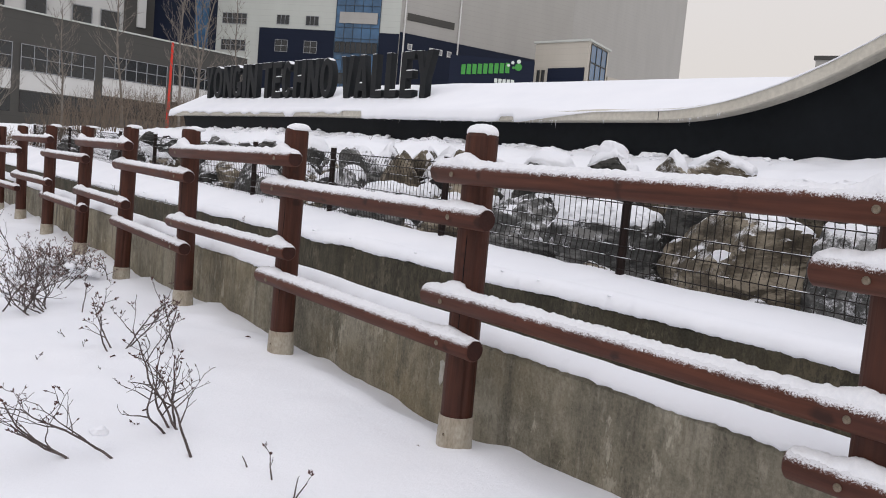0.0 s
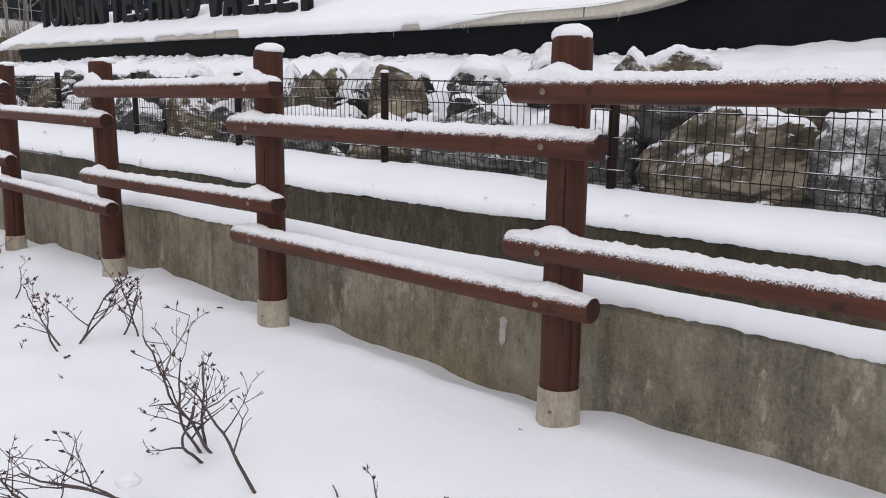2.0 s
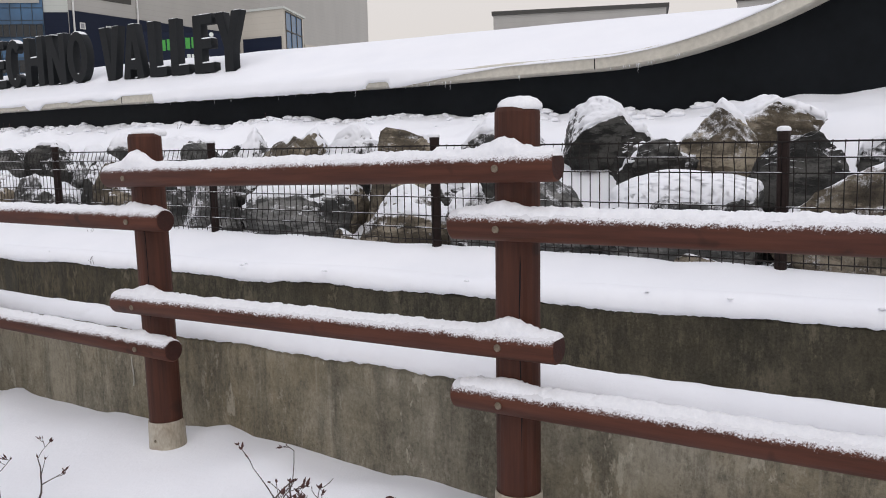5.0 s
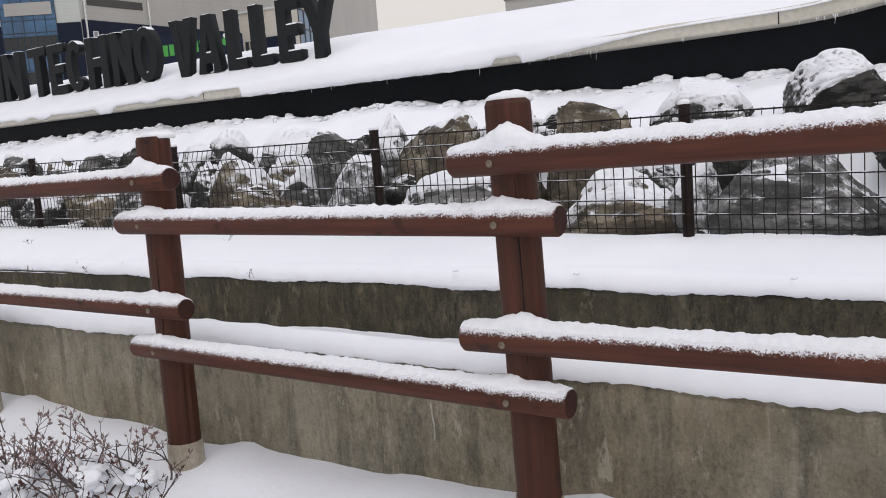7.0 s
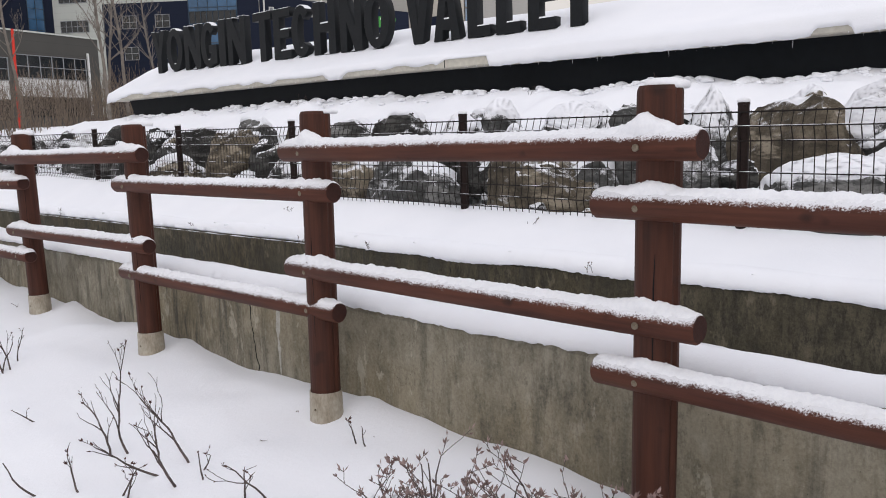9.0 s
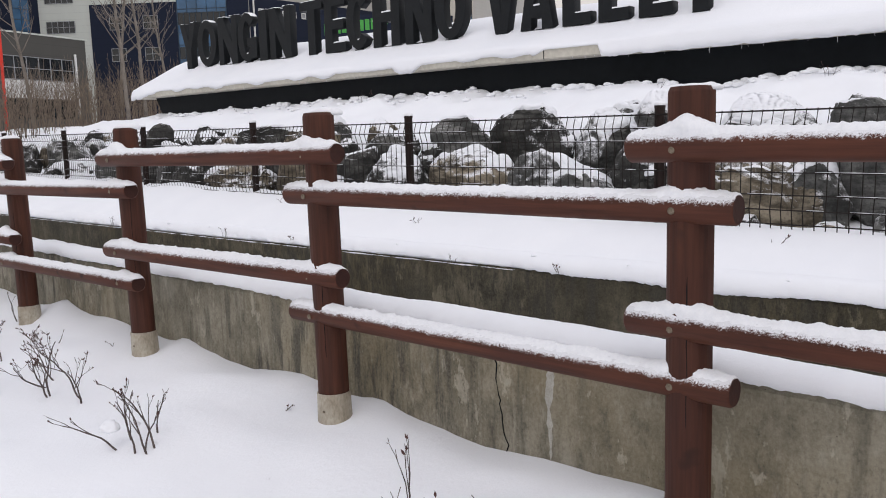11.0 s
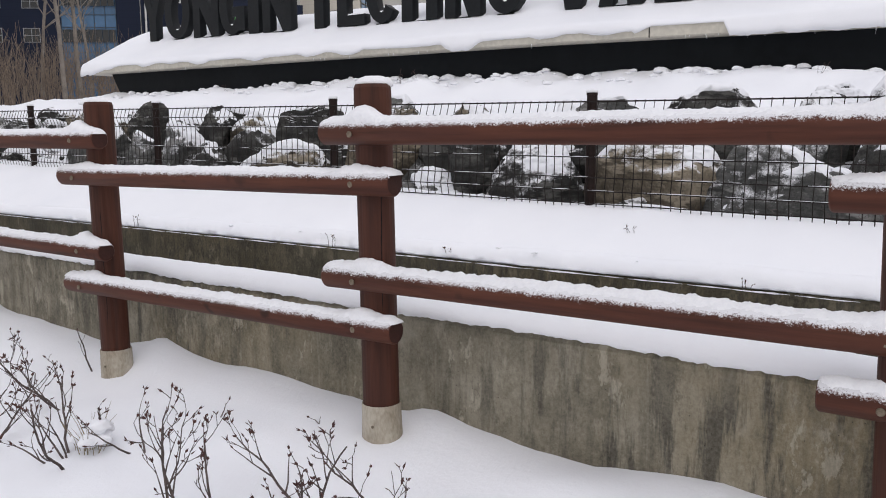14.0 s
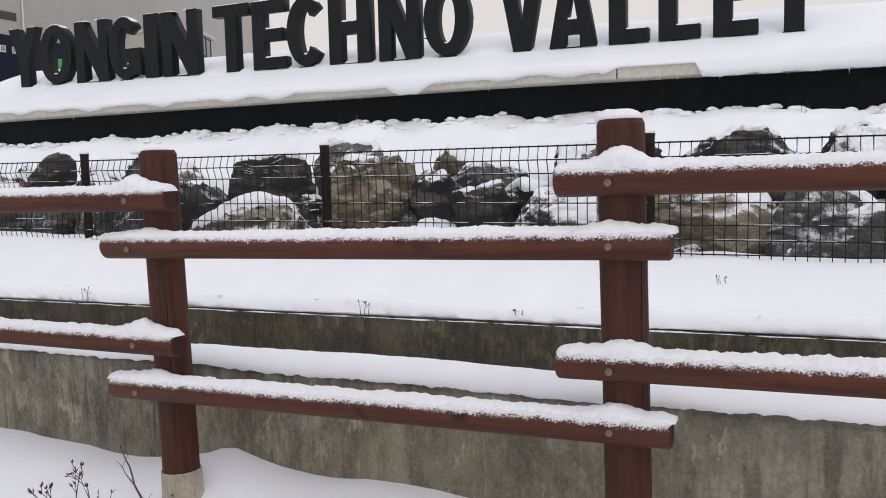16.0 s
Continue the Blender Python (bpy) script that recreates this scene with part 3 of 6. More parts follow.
def rail_mesh():
    """A round rail along its own z (grain runs along z), with rounded ends; materials: wood, end grain."""
    n, vs, fs = 24, [], []
    h = RAIL_LEN / 2
    rings = [(-h, 0.036), (-h + 0.006, 0.041), (-h / 2, 0.0415), (0, 0.041), (h / 2, 0.0405), (h - 0.006, 0.041), (h, 0.036)]
    for z, r in rings:
        vs += [(r * math.cos(2 * math.pi * k / n), r * math.sin(2 * math.pi * k / n), z) for k in range(n)]
    for i in range(len(rings) - 1):
        fs += [(i * n + k, i * n + (k + 1) % n, (i + 1) * n + (k + 1) % n, (i + 1) * n + k) for k in range(n)]
    fs.append(tuple(range(n))[::-1])
    fs.append(tuple((len(rings) - 1) * n + k for k in range(n)))
    me = mesh_from("rail", vs, fs, False)
    me.materials.append(FROSTED)
    me.materials.append(ENDGRAIN)
    me.polygons[len(me.polygons) - 1].material_index = 1
    me.polygons[len(me.polygons) - 2].material_index = 1
    for p in list(me.polygons)[:-2]:
        p.use_smooth = True
    return me


def rail_snow(p0, p1, bumps, seed):
    """A ragged snow ridge along the top of a rail from p0 to p1; bumps: distances along it with their heights."""
    length = p1.y - p0.y
    steps = int(length / 0.0065)
    k, vs, fs = 11, [], []
    for j in range(steps + 1):
        s = length * j / steps
        c = p0.lerp(p1, j / steps)
        taper = min(1.0, s / 0.03, (length - s) / 0.03) ** 0.5 if 0 < j < steps else 0.12
        th = 0.0055 + 0.0055 * n3(c.y * 2.3, seed, 0.4) + 0.005 * n3(c.y * 13, seed, 1.4) + 0.004 * n3(c.y * 37, seed, 2.2)
        for at, high in bumps:
            th += high * math.exp(-abs((s - at) / 0.055) ** 1.6)
        for i in range(k):
            u = i / (k - 1) * 2 - 1
            reach = 0.84 + 0.13 * n3(c.y * 13, seed, 3.0 + (5 if u > 0 else 0)) + 0.15 * n3(c.y * 47, seed, 7.0) + 0.14 * n3(c.y * 110, seed, 7.0)
            a = u * reach
            r = RAIL_R - 0.004 + max(0.004, th * taper) * max(0.0, math.cos(u * math.pi / 2)) ** 0.7 + 0.004 * taper
            if abs(u) == 1:
                r = RAIL_R - 0.003
            r += (0.005 * n3(c.y * 60, u * 4, seed) + 0.004 * n3(c.y * 130, u * 9, seed)) * taper
            vs.append((c.x + math.sin(a) * r * (0.95 if abs(u) < 1 else 1), c.y, c.z + math.cos(a) * r))
    for j in range(steps):
        fs += [(j * k + i, j * k + i + 1, (j + 1) * k + i + 1, (j + 1) * k + i)[::-1] for i in range(k - 1)]
    fs.append(tuple(range(k)))
    fs.append(tuple(steps * k + i for i in range(k))[::-1])
    # frozen crumbs clinging to the rail's face below the ridge
    rng = random.Random(int(seed * 100))
    for _ in range(60):
        c = p0.lerp(p1, rng.random())
        a = -rng.triangular(0.85, 1.3, 0.9)
        rr, q = RAIL_R - 0.0005, rng.uniform(0.0012, 0.0034)
        o = Vector((c.x + math.sin(a) * rr, c.y, c.z + math.cos(a) * rr))
        b = len(vs)
        vs += [tuple(o + Vector(d) * q) for d in ((-1.2, 0, 0.3), (0.4, 1, -0.2), (0.4, -1, -0.3), (0.2, 0.1, 1.1), (0.2, 0, -1))]
        fs += [(b, b + 1, b + 3), (b, b + 3, b + 2), (b, b + 2, b + 4), (b, b + 4, b + 1), (b + 1, b + 2, b + 3), (b + 1, b + 4, b + 2)]
    return mesh_from("rail_snow", vs, fs)


def post_snow(seed, high):
    """A lopsided snow dome for the top of a post."""
    n, vs, fs = 20, [], []
    rings = [(0.98, -0.006), (1.04, 0.004), (1.02, 0.35), (0.85, 0.70), (0.5, 0.93), (0.0, 1.0)]
    for q, hgt in rings[:-1]:
        for i in range(n):
            a = 2 * math.pi * i / n
            w = 1 + 0.10 * n3(math.cos(a) * 1.4, math.sin(a) * 1.4, seed) + 0.05 * n3(math.cos(a) * 5, math.sin(a) * 5, seed)
            vs.append((0.058 * q * w * math.cos(a), 0.058 * q * w * math.sin(a), high * hgt * (1 + 0.25 * n3(math.cos(a), math.sin(a), seed + 4)) if hgt > 0 else hgt))
    vs.append((0.006, 0.004, high))
    for i in range(len(rings) - 2):
        fs += [(i * n + a, i * n + (a + 1) % n, (i + 1) * n + (a + 1) % n, (i + 1) * n + a) for a in range(n)]
    o = (len(rings) - 2) * n
    fs += [(o + a, o + (a + 1) % n, len(vs) - 1) for a in range(n)]
    fs.append(tuple(range(n))[::-1])
    return mesh_from("post_snow", vs, fs)


def rail_fence():
    fence = tagged(new("rail_fence"), "red-brown stained round timber fence with staggered rails", "fence")
    post, sleeve, rail, bolt = post_mesh(), sleeve_mesh(), rail_mesh(), stud_mesh(0.0098, 0.006)
    screw = stud_mesh(0.005, 0.004)
    drops = {True: (0.150, 0.615), False: (0.305, 0.770)}
    caps = (0.026, 0.022, 0.03, 0.040, 0.032, 0.026, 0.024, 0.014, 0.026, 0.030, 0.026, 0.020, 0.022, 0.02, 0.02)
    rng = random.Random(11)
    for k, y in enumerate(POST_Y):
        top, y = fence_top(y), y + POST_OFF.get(k, 0.0)
        lean = Matrix(((1, 0, -FOOT_X[k] / 1.25, 0), (0, 1, -FOOT_Y[k] / 1.25, 0), (0, 0, 1, 0), (0, 0, 0, 1)))
        turn = 40 + rng.uniform(-60, 60)
        p = put("post", post, WOOD, fence, at=pose(fence_x(y) + FOOT_X[k], y + FOOT_Y[k], top - 1.25) @ lean @ pose(0, 0, 0, 0, 0, turn))
        # a drying crack on the side towards the path
        cp, z, a = [], rng.uniform(0.25, 0.6), radians(rng.uniform(190, 235)) - radians(turn)
        end = z + rng.uniform(0.3, 0.6)
        while z < end:
            cp.append((0.0598 * math.cos(a), 0.0598 * math.sin(a), z))
            a += rng.uniform(-0.02, 0.02)
            z += 0.03
        put("crack", mesh_from("crack", *tube(cp, [0.0006] + [rng.uniform(0.0011, 0.0022) for _ in cp[2:]] + [0.0006], 4)), BLACK, p, "dark drying crack")
        base = bed_line(y) - 0.01
        put("sleeve", sleeve, STEEL, p, "dull galvanised steel foot sleeve", at=pose(0, 0, base - (top - 1.25), 0, 0, 0))
        put("screw", screw, BOLT, p, "small rusty screw", at=pose(0, 0, base - (top - 1.25), 0, 0, -turn) @ pose(-0.066, -0.015, 0.06))
        tagged(put("snow_cap", post_snow(k * 1.7, caps[k] * 0.95), ICY, None, at=pose(fence_x(y), y, top - 0.001, 0, 0, k * 47)), "small dome of snow on a fence post", "snow", "snow on the fence", "stuff")
    for k in range(len(POST_Y) - 1):
        y0, y1 = POST_Y[k], POST_Y[k + 1]
        high = k % 2 == 0
        for row, drop in enumerate(drops[high]):
            a = Vector((fence_x(y0) - RAIL_OUT, y0 - 0.15, fence_top(y0) - drop))
            b = Vector((fence_x(y1) - RAIL_OUT, y1 + 0.15, fence_top(y1) - drop))
            tilt = math.degrees(math.atan2(b.z - a.z, b.y - a.y))
            mid = (a + b) / 2
            swing = math.degrees(math.atan2(a.x - b.x, b.y - a.y))
            rm = pose(*mid, -90 + tilt, 0, swing)
            r = put("rail", rail, None, fence, at=rm)
            for y in (y0, y1):
                put("bolt", bolt, BOLT, r, "zinc bolt head", at=rm.inverted() @ pose(fence_x(y) - RAIL_OUT - RAIL_R + 0.002, y + 0.012, fence_top(y) - drop - 0.006))
            big = 0.036 if row == 0 and high else 0.026 if high else 0.016
            me = rail_snow(a + Vector((0, 0.004, 0)), b - Vector((0, 0.004, 0)), [(0.15, big * rng.uniform(0.7, 1.2)), (1.505 + 0.13, big * rng.uniform(0.7, 1.3))], k * 3.1 + row * 1.7)
            tagged(put("rail_snow", me, ICY), "ragged ridge of frozen snow along a fence rail", "snow", "snow on the fence", "stuff")


rail_fence()


# ---- welded mesh fence ----
def mesh_line(y):
    return 4.13 + 0.0095 * y


def mesh_top(y):
    return 1.105 + 0.006 * y - 0.012 * min(1.0, max(0.0, (5.4 - y) / 1.7))


def mesh_fence():
    fence = tagged(new("mesh_fence"), "low dark brown welded wire mesh fence", "fence")
    ys = [-2.5, -0.47, 1.56, 3.59, 5.614, 7.633, 9.657, 11.702, 13.725, 15.816, 17.904, 19.99, 22.07, 24.15]
    bm = bmesh.new()
    bmesh.ops.create_cone(bm, cap_ends=True, segments=16, radius1=0.030, radius2=0.030, depth=1.0)
    bmesh.ops.translate(bm, vec=(0, 0, -0.5), verts=bm.verts[:])
    pm = bpy.data.meshes.new("post")
    bm.to_mesh(pm)
    bm.free()
    bm = bmesh.new()
    bmesh.ops.create_cone(bm, cap_ends=True, segments=16, radius1=0.033, radius2=0.030, depth=0.02)
    cm = bpy.data.meshes.new("cap")
    bm.to_mesh(cm)
    bm.free()
    cap_snow = post_snow(9.2, 0.03)
    for k, y in enumerate(ys):
        p = put("post", pm, FENCEPOST, fence, at=pose(mesh_line(y), y, mesh_top(y) + 0.03))
        put("cap", cm, FENCEPOST, p, at=pose(0, 0, 0.008))
        tagged(put("snow_cap", cap_snow, ICY, None, at=pose(mesh_line(y), y, mesh_top(y) + 0.045, 0, 0, k * 70) @ Matrix.Diagonal((0.56, 0.56, 0.7, 1))), "small snow cap on a mesh fence post", "snow", "snow on the mesh fence", "stuff")
    # wire heights from the top, with the fold's depth towards the path
    rng = random.Random(8)
    rows = [(0.0, 0.0), (-0.075, -0.026), (-0.15, 0.0), (-0.315, 0.0), (-0.43, 0.0), (-0.505, -0.016), (-0.58, 0.0)]
    for y0, y1 in zip(ys, ys[1:]):
        s = Soup()
        xa, xb, za, zb = mesh_line(y0) - 0.035, mesh_line(y1) - 0.035, mesh_top(y0) - 0.01, mesh_top(y1) - 0.01
        for dz, dx in rows:
            s.add(*tube([(xa + dx, y0, za + dz), (xb + dx, y1, zb + dz)], [0.0046 if dz == 0 else 0.0036] * 2, 5))
        count = 37
        for i in range(count + 1):
            u = i / count
            x, y, z = xa + (xb - xa) * u, y0 + (y1 - y0) * u, za + (zb - za) * u
            path = [(x + 0.004, y, z + 0.007)] + [(x + dx + 0.004, y, z + dz) for dz, dx in rows] + [(x + 0.004, y, z - 0.605)]
            s.add(*tube(path, [0.0029] * len(path), 4))
        put("mesh_panel", s.mesh("mesh_panel", False), WIRE, fence)
        # broken lines of snow resting on the level wires
        s = Soup()
        for dz, dx in rows[1:6]:
            u = 0.0
            while u < 0.97:
                e = min(1.0, u + rng.uniform(0.02, 0.09))
                if rng.random() < 0.55:
                    pts = [(xa + (xb - xa) * q + dx, y0 + (y1 - y0) * q, za + (zb - za) * q + dz + 0.0035) for q in (u, u * 0.6 + e * 0.4, e)]
                    s.add(*tube(pts, [0.0012, rng.uniform(0.002, 0.0036), 0.0012], 5))
                u = e
        tagged(put("wire_snow", s.mesh("wire_snow"), ICY), "thin broken lines of snow on the fence wires", "snow", "snow on the mesh fence", "stuff")


mesh_fence()


# ---- the swooping sign wall ----
def lip_z(y):
    """Underside of the coping; it swings up towards small y."""
    base = 1.765 + lerp_rows([(5.7, 0.02), (8, 0.005), (11, 0.03), (13.5, 0.06), (21, 0.075)], y)
    return base + (0.115 * (5.75 - y) ** 2 if y < 5.75 else 0.0)


def letter_z(y):
    return 2.185 + 0.0155 * (y - 11)


def ridge_z(y):
    return max(2.42 + 0.0165 * y * 0.98, lip_z(y) + 0.42 if y < 3.8 else 0)


SIGN_Y0, SIGN_Y1 = 1.2, 21.35


def snow_clump(r, seed):
    """A lumpy handful of snow."""
    bm = bmesh.new()
    bmesh.ops.create_icosphere(bm, subdivisions=3, radius=r)
    for v in bm.verts:
        p = v.co / r
        v.co *= 1 + 0.38 * n3(p.x * 1.5 + seed, p.y * 1.5, p.z * 1.5) + 0.16 * n3(p.x * 4, p.y * 4 + seed, p.z * 4)
        v.co.z *= 0.62
    me = bpy.data.meshes.new("snow_clump")
    bm.to_mesh(me)
    bm.free()
    me.polygons.foreach_set("use_smooth", [True] * len(me.polygons))
    return me


def sign_wall():
    sign = tagged(new("sign_wall"), "long black landmark wall with a cream coping swooping upwards", "sign wall")
    ys = lines((SIGN_Y0, 6.2, 0.1), (6.2, SIGN_Y1, 0.4))
    # black face, leaning a little; its far end is cut on a slant
    vs, fs = [], []
    for j, y in enumerate(ys):
        top = lip_z(y) + 0.03
        yb = min(y, 20.45)
        vs += [(7.24, yb, 1.0), (7.20, min(y, 20.95), top), (8.3, min(y, 20.95), top), (8.3, yb, 1.0)]
    for j in range(len(ys) - 1):
        for i in range(4):
            i2 = (i + 1) % 4
            fs.append((j * 4 + i, j * 4 + i2, (j + 1) * 4 + i2, (j + 1) * 4 + i))
    fs += [(3, 2, 1, 0), tuple(len(vs) - 4 + i for i in range(4))]
    put("face", mesh_from("face", vs, fs, False), BLACK, sign, "matt black cladding")
    # coping: a slab with a rounded nose, closed on all sides
    vs, fs = [], []
    for y in ys:
        z = lip_z(y)
        th = 0.115 + (0.03 * min(1.0, (5.75 - y) / 2) if y < 5.75 else 0)
        sl = min(1.0, 1.6 / (1 + 0.8 * (0.23 * max(0, 5.75 - y)) ** 2))
        q = [(7.23, z - 0.002), (7.02, z), (7.0, z + 0.012), (7.0, z + th), (7.06, z + th + 0.015), (7.65, max(letter_z(y), z + th) - 0.075), (8.5, ridge_z(y) - 0.08), (8.7, ridge_z(y) - 0.12), (8.7, z)]
        vs += [(x, y, zz) for x, zz in q]
    k = 9
    for j in range(len(ys) - 1):
        for i in range(k):
            i2 = (i + 1) % k
            fs.append((j * k + i, j * k + i2, (j + 1) * k + i2, (j + 1) * k + i))
    fs += [tuple(range(k))[::-1], tuple(len(vs) - k + i for i in range(k))]
    put("coping", mesh_from("coping", vs, fs, False), CREAM, sign, "cream painted coping edge")
    # joints of the coping as thin dark seams
    for y in (5.72, 12.47):
        z = lip_z(y)
        bm = box_bm(6.996, y - 0.004, z + 0.004, 7.02, y + 0.004, z + 0.115)
        put_me = bpy.data.meshes.new("seam")
        bm.to_mesh(put_me)
        bm.free()
        put("seam", put_me, BLACK, sign, "dark joint in the coping")
    return sign


sign_wall()


def coping_snow():
    """The thick snow sheet on the sloping top, with bites along its front edge where it has slid."""
    ys = lines((3.0, SIGN_Y1 + 0.03, 0.03))
    vs, fs, k = [], [], 15
    for y in ys:
        z = lip_z(y)
        clear = min(1.0, max(0.0, (7.95 - y) / 1.3))
        bare = clear
        # bare stretch at the joint, a bite further on, and a scalloped edge towards the far end
        if 11.76 < y < 12.75:
            bare = max(bare, min(1.0, (y - 11.76) / 0.05, (12.75 - y) / 0.3))
        if 7.98 < y < 8.34:
            bare = max(bare, min(0.62, (y - 7.98) / 0.06, (8.34 - y) / 0.08))
        if y > 12.6:
            bare = max(bare, 0.74 + 0.28 * n3(y * 1.1, 3.3, 7.0) - 1.5 * max(0.0, n3(y * 1.9, 8.0, 1.0) - 0.04) - max(0.0, y - 20.4) * 0.9)
        bare = min(1.0, max(0.0, bare))
        th = 0.115 + (0.03 * min(1.0, (5.75 - y) / 2) if y < 5.75 else 0)
        rag = 0.012 * n3(y * 7, 1.0, 3.0) + 0.008 * n3(y * 19, 2.0, 3.0)
        front = 6.982 - 0.020 * (1 - bare) + rag * 0.4
        low = (z - 0.02 + rag * 1.5) * (1 - bare) + (z + th - 0.018) * bare
        crown = z + th + 0.055 + 0.03 * n3(y * 0.8, 4.0, 1.0) - 0.04 * clear
        ridge = ridge_z(y) + 0.012 * n3(y * 0.7, 2.0, 9.0)
        mid = max(letter_z(y) - 0.012, crown + 0.02)
        fade = min(1.0, max(0.12, (y - 3.0) / 0.9))
        for i in range(k):
            if i == 0:
                p = (front + 0.05, low + 0.01)
            elif i < 6:
                a = (i - 1) / 4 * math.pi / 2
                p = (front + 0.09 * (1 - math.cos(a)), low + (crown - low) * math.sin(a))
            elif i < 10:
                u = (i - 5) / 4
                p = (front + 0.09 + (7.65 - front - 0.09) * u, crown + (mid - crown) * u + 0.012 * n3(y * 1.5, u * 2, 6))
            else:
                u = (i - 9) / 5
                p = (7.65 + 1.0 * u, mid + (ridge - mid) * (u ** 0.9) + 0.012 * n3(y * 1.2, u * 2, 1) - (0.10 if i == k - 1 else 0))
            vs.append((p[0], y, p[1]))
    for j in range(len(ys) - 1):
        fs += [(j * k + i, j * k + i + 1, (j + 1) * k + i + 1, (j + 1) * k + i) for i in range(k - 1)]
    fs.append(tuple(len(vs) - k + i for i in range(k)))
    tagged(put("coping_snow", mesh_from("coping_snow", vs, fs), SNOW), "thick smooth snow sheet sliding off the sign wall's top", "snow", kind="stuff")


coping_snow()


def icicles():
    rng = random.Random(5)
    s = Soup()
    for i in range(90):
        y = rng.choice((rng.uniform(4.9, 5.6), rng.uniform(6.2, 12), rng.uniform(7.0, 8.0), rng.uniform(8.4, 11.7), rng.uniform(12, 20)))
        ln = rng.uniform(0.012, 0.045) * (2.2 if rng.random() < 0.10 else 1)
        x, z = 6.985 + rng.uniform(-0.01, 0.02), lip_z(y) + 0.004
        s.add(*tube([(x, y, z), (x + rng.uniform(-0.006, 0.006), y + rng.uniform(-0.01, 0.01), z - ln)], [0.003, 0.0007], 5))
    tagged(put("icicles", s.mesh("icicles"), ICY), "small icicles under the coping of the sign wall", "icicles", kind="stuff")


icicles()

# ---- letters ----

def arc(cx, cy, rx, ry, a0, a1, n):
    return [(cx + rx * math.cos(radians(a0 + (a1 - a0) * i / n)), cy + ry * math.sin(radians(a0 + (a1 - a0) * i / n))) for i in range(n + 1)]


def letter_loops(c, w, h, s):
    """Outlines of a block capital of width w, height h and stroke s."""
    t = s * 0.78
    if c == "I":
        return [[(0, 0), (w, 0), (w, h), (0, h)]]
    if c == "L":
        return [[(0, 0), (w, 0), (w, t), (s, t), (s, h), (0, h)]]
    if c == "T":
        m = w / 2
        return [[(m - s / 2, 0), (m + s / 2, 0), (m + s / 2, h - t), (w, h - t), (w, h), (0, h), (0, h - t), (m - s / 2, h - t)]]
    if c == "E":
        a, b = h / 2 - t / 2, h / 2 + t / 2
        return [[(0, 0), (w, 0), (w, t), (s, t), (s, a), (w * 0.92, a), (w * 0.92, b), (s, b), (s, h - t), (w, h - t), (w, h), (0, h)]]
    if c == "H":
        a, b = h / 2 - t / 2, h / 2 + t / 2
        return [[(0, 0), (s, 0), (s, a), (w - s, a), (w - s, 0), (w, 0), (w, h), (w - s, h), (w - s, b), (s, b), (s, h), (0, h)]]
    if c == "N":
        return [[(0, 0), (s * 0.9, 0), (s * 0.9, h * 0.58), (w - s, 0), (w, 0), (w, h), (w - s * 0.9, h), (w - s * 0.9, h * 0.42), (s, h), (0, h)]]
    if c == "V":
        m = w / 2
        return [[(m - s * 0.55, 0), (m + s * 0.55, 0), (w, h), (w - s, h), (m, h * 0.26), (s, h), (0, h)]]
    if c == "Y":
        m = w / 2
        return [[(m - s / 2, 0), (m + s / 2, 0), (m + s / 2, h * 0.40), (w, h), (w - s, h), (m, h * 0.57), (s, h), (0, h), (m - s / 2, h * 0.40)]]
    if c == "A":
        m = w / 2
        return [[(0, 0), (s * 0.95, 0), (m - w * 0.165, h * 0.17), (m + w * 0.165, h * 0.17), (w - s * 0.95, 0), (w, 0), (m + s * 0.55, h), (m - s * 0.55, h)],
                [(m - w * 0.115, h * 0.34), (m, h * 0.74), (m + w * 0.115, h * 0.34)]]
    if c == "O":
        return [arc(w / 2, h / 2, w / 2, h / 2, 0, 345, 23), arc(w / 2, h / 2, w / 2 - s, h / 2 - t, 360, 15, 23)]
    if c in "CG":
        out = arc(w / 2, h / 2, w / 2, h / 2, 42, 318 if c == "C" else 300, 20)
        inn = arc(w / 2, h / 2, w / 2 - s, h / 2 - t, 318 if c == "C" else 290, 42, 20)
        if c == "G":
            out += [(w, h * 0.06), (w, h * 0.48), (w * 0.52, h * 0.48), (w * 0.52, h * 0.48 - t), (w - s, h * 0.48 - t)]
        return [out + inn]
    return []


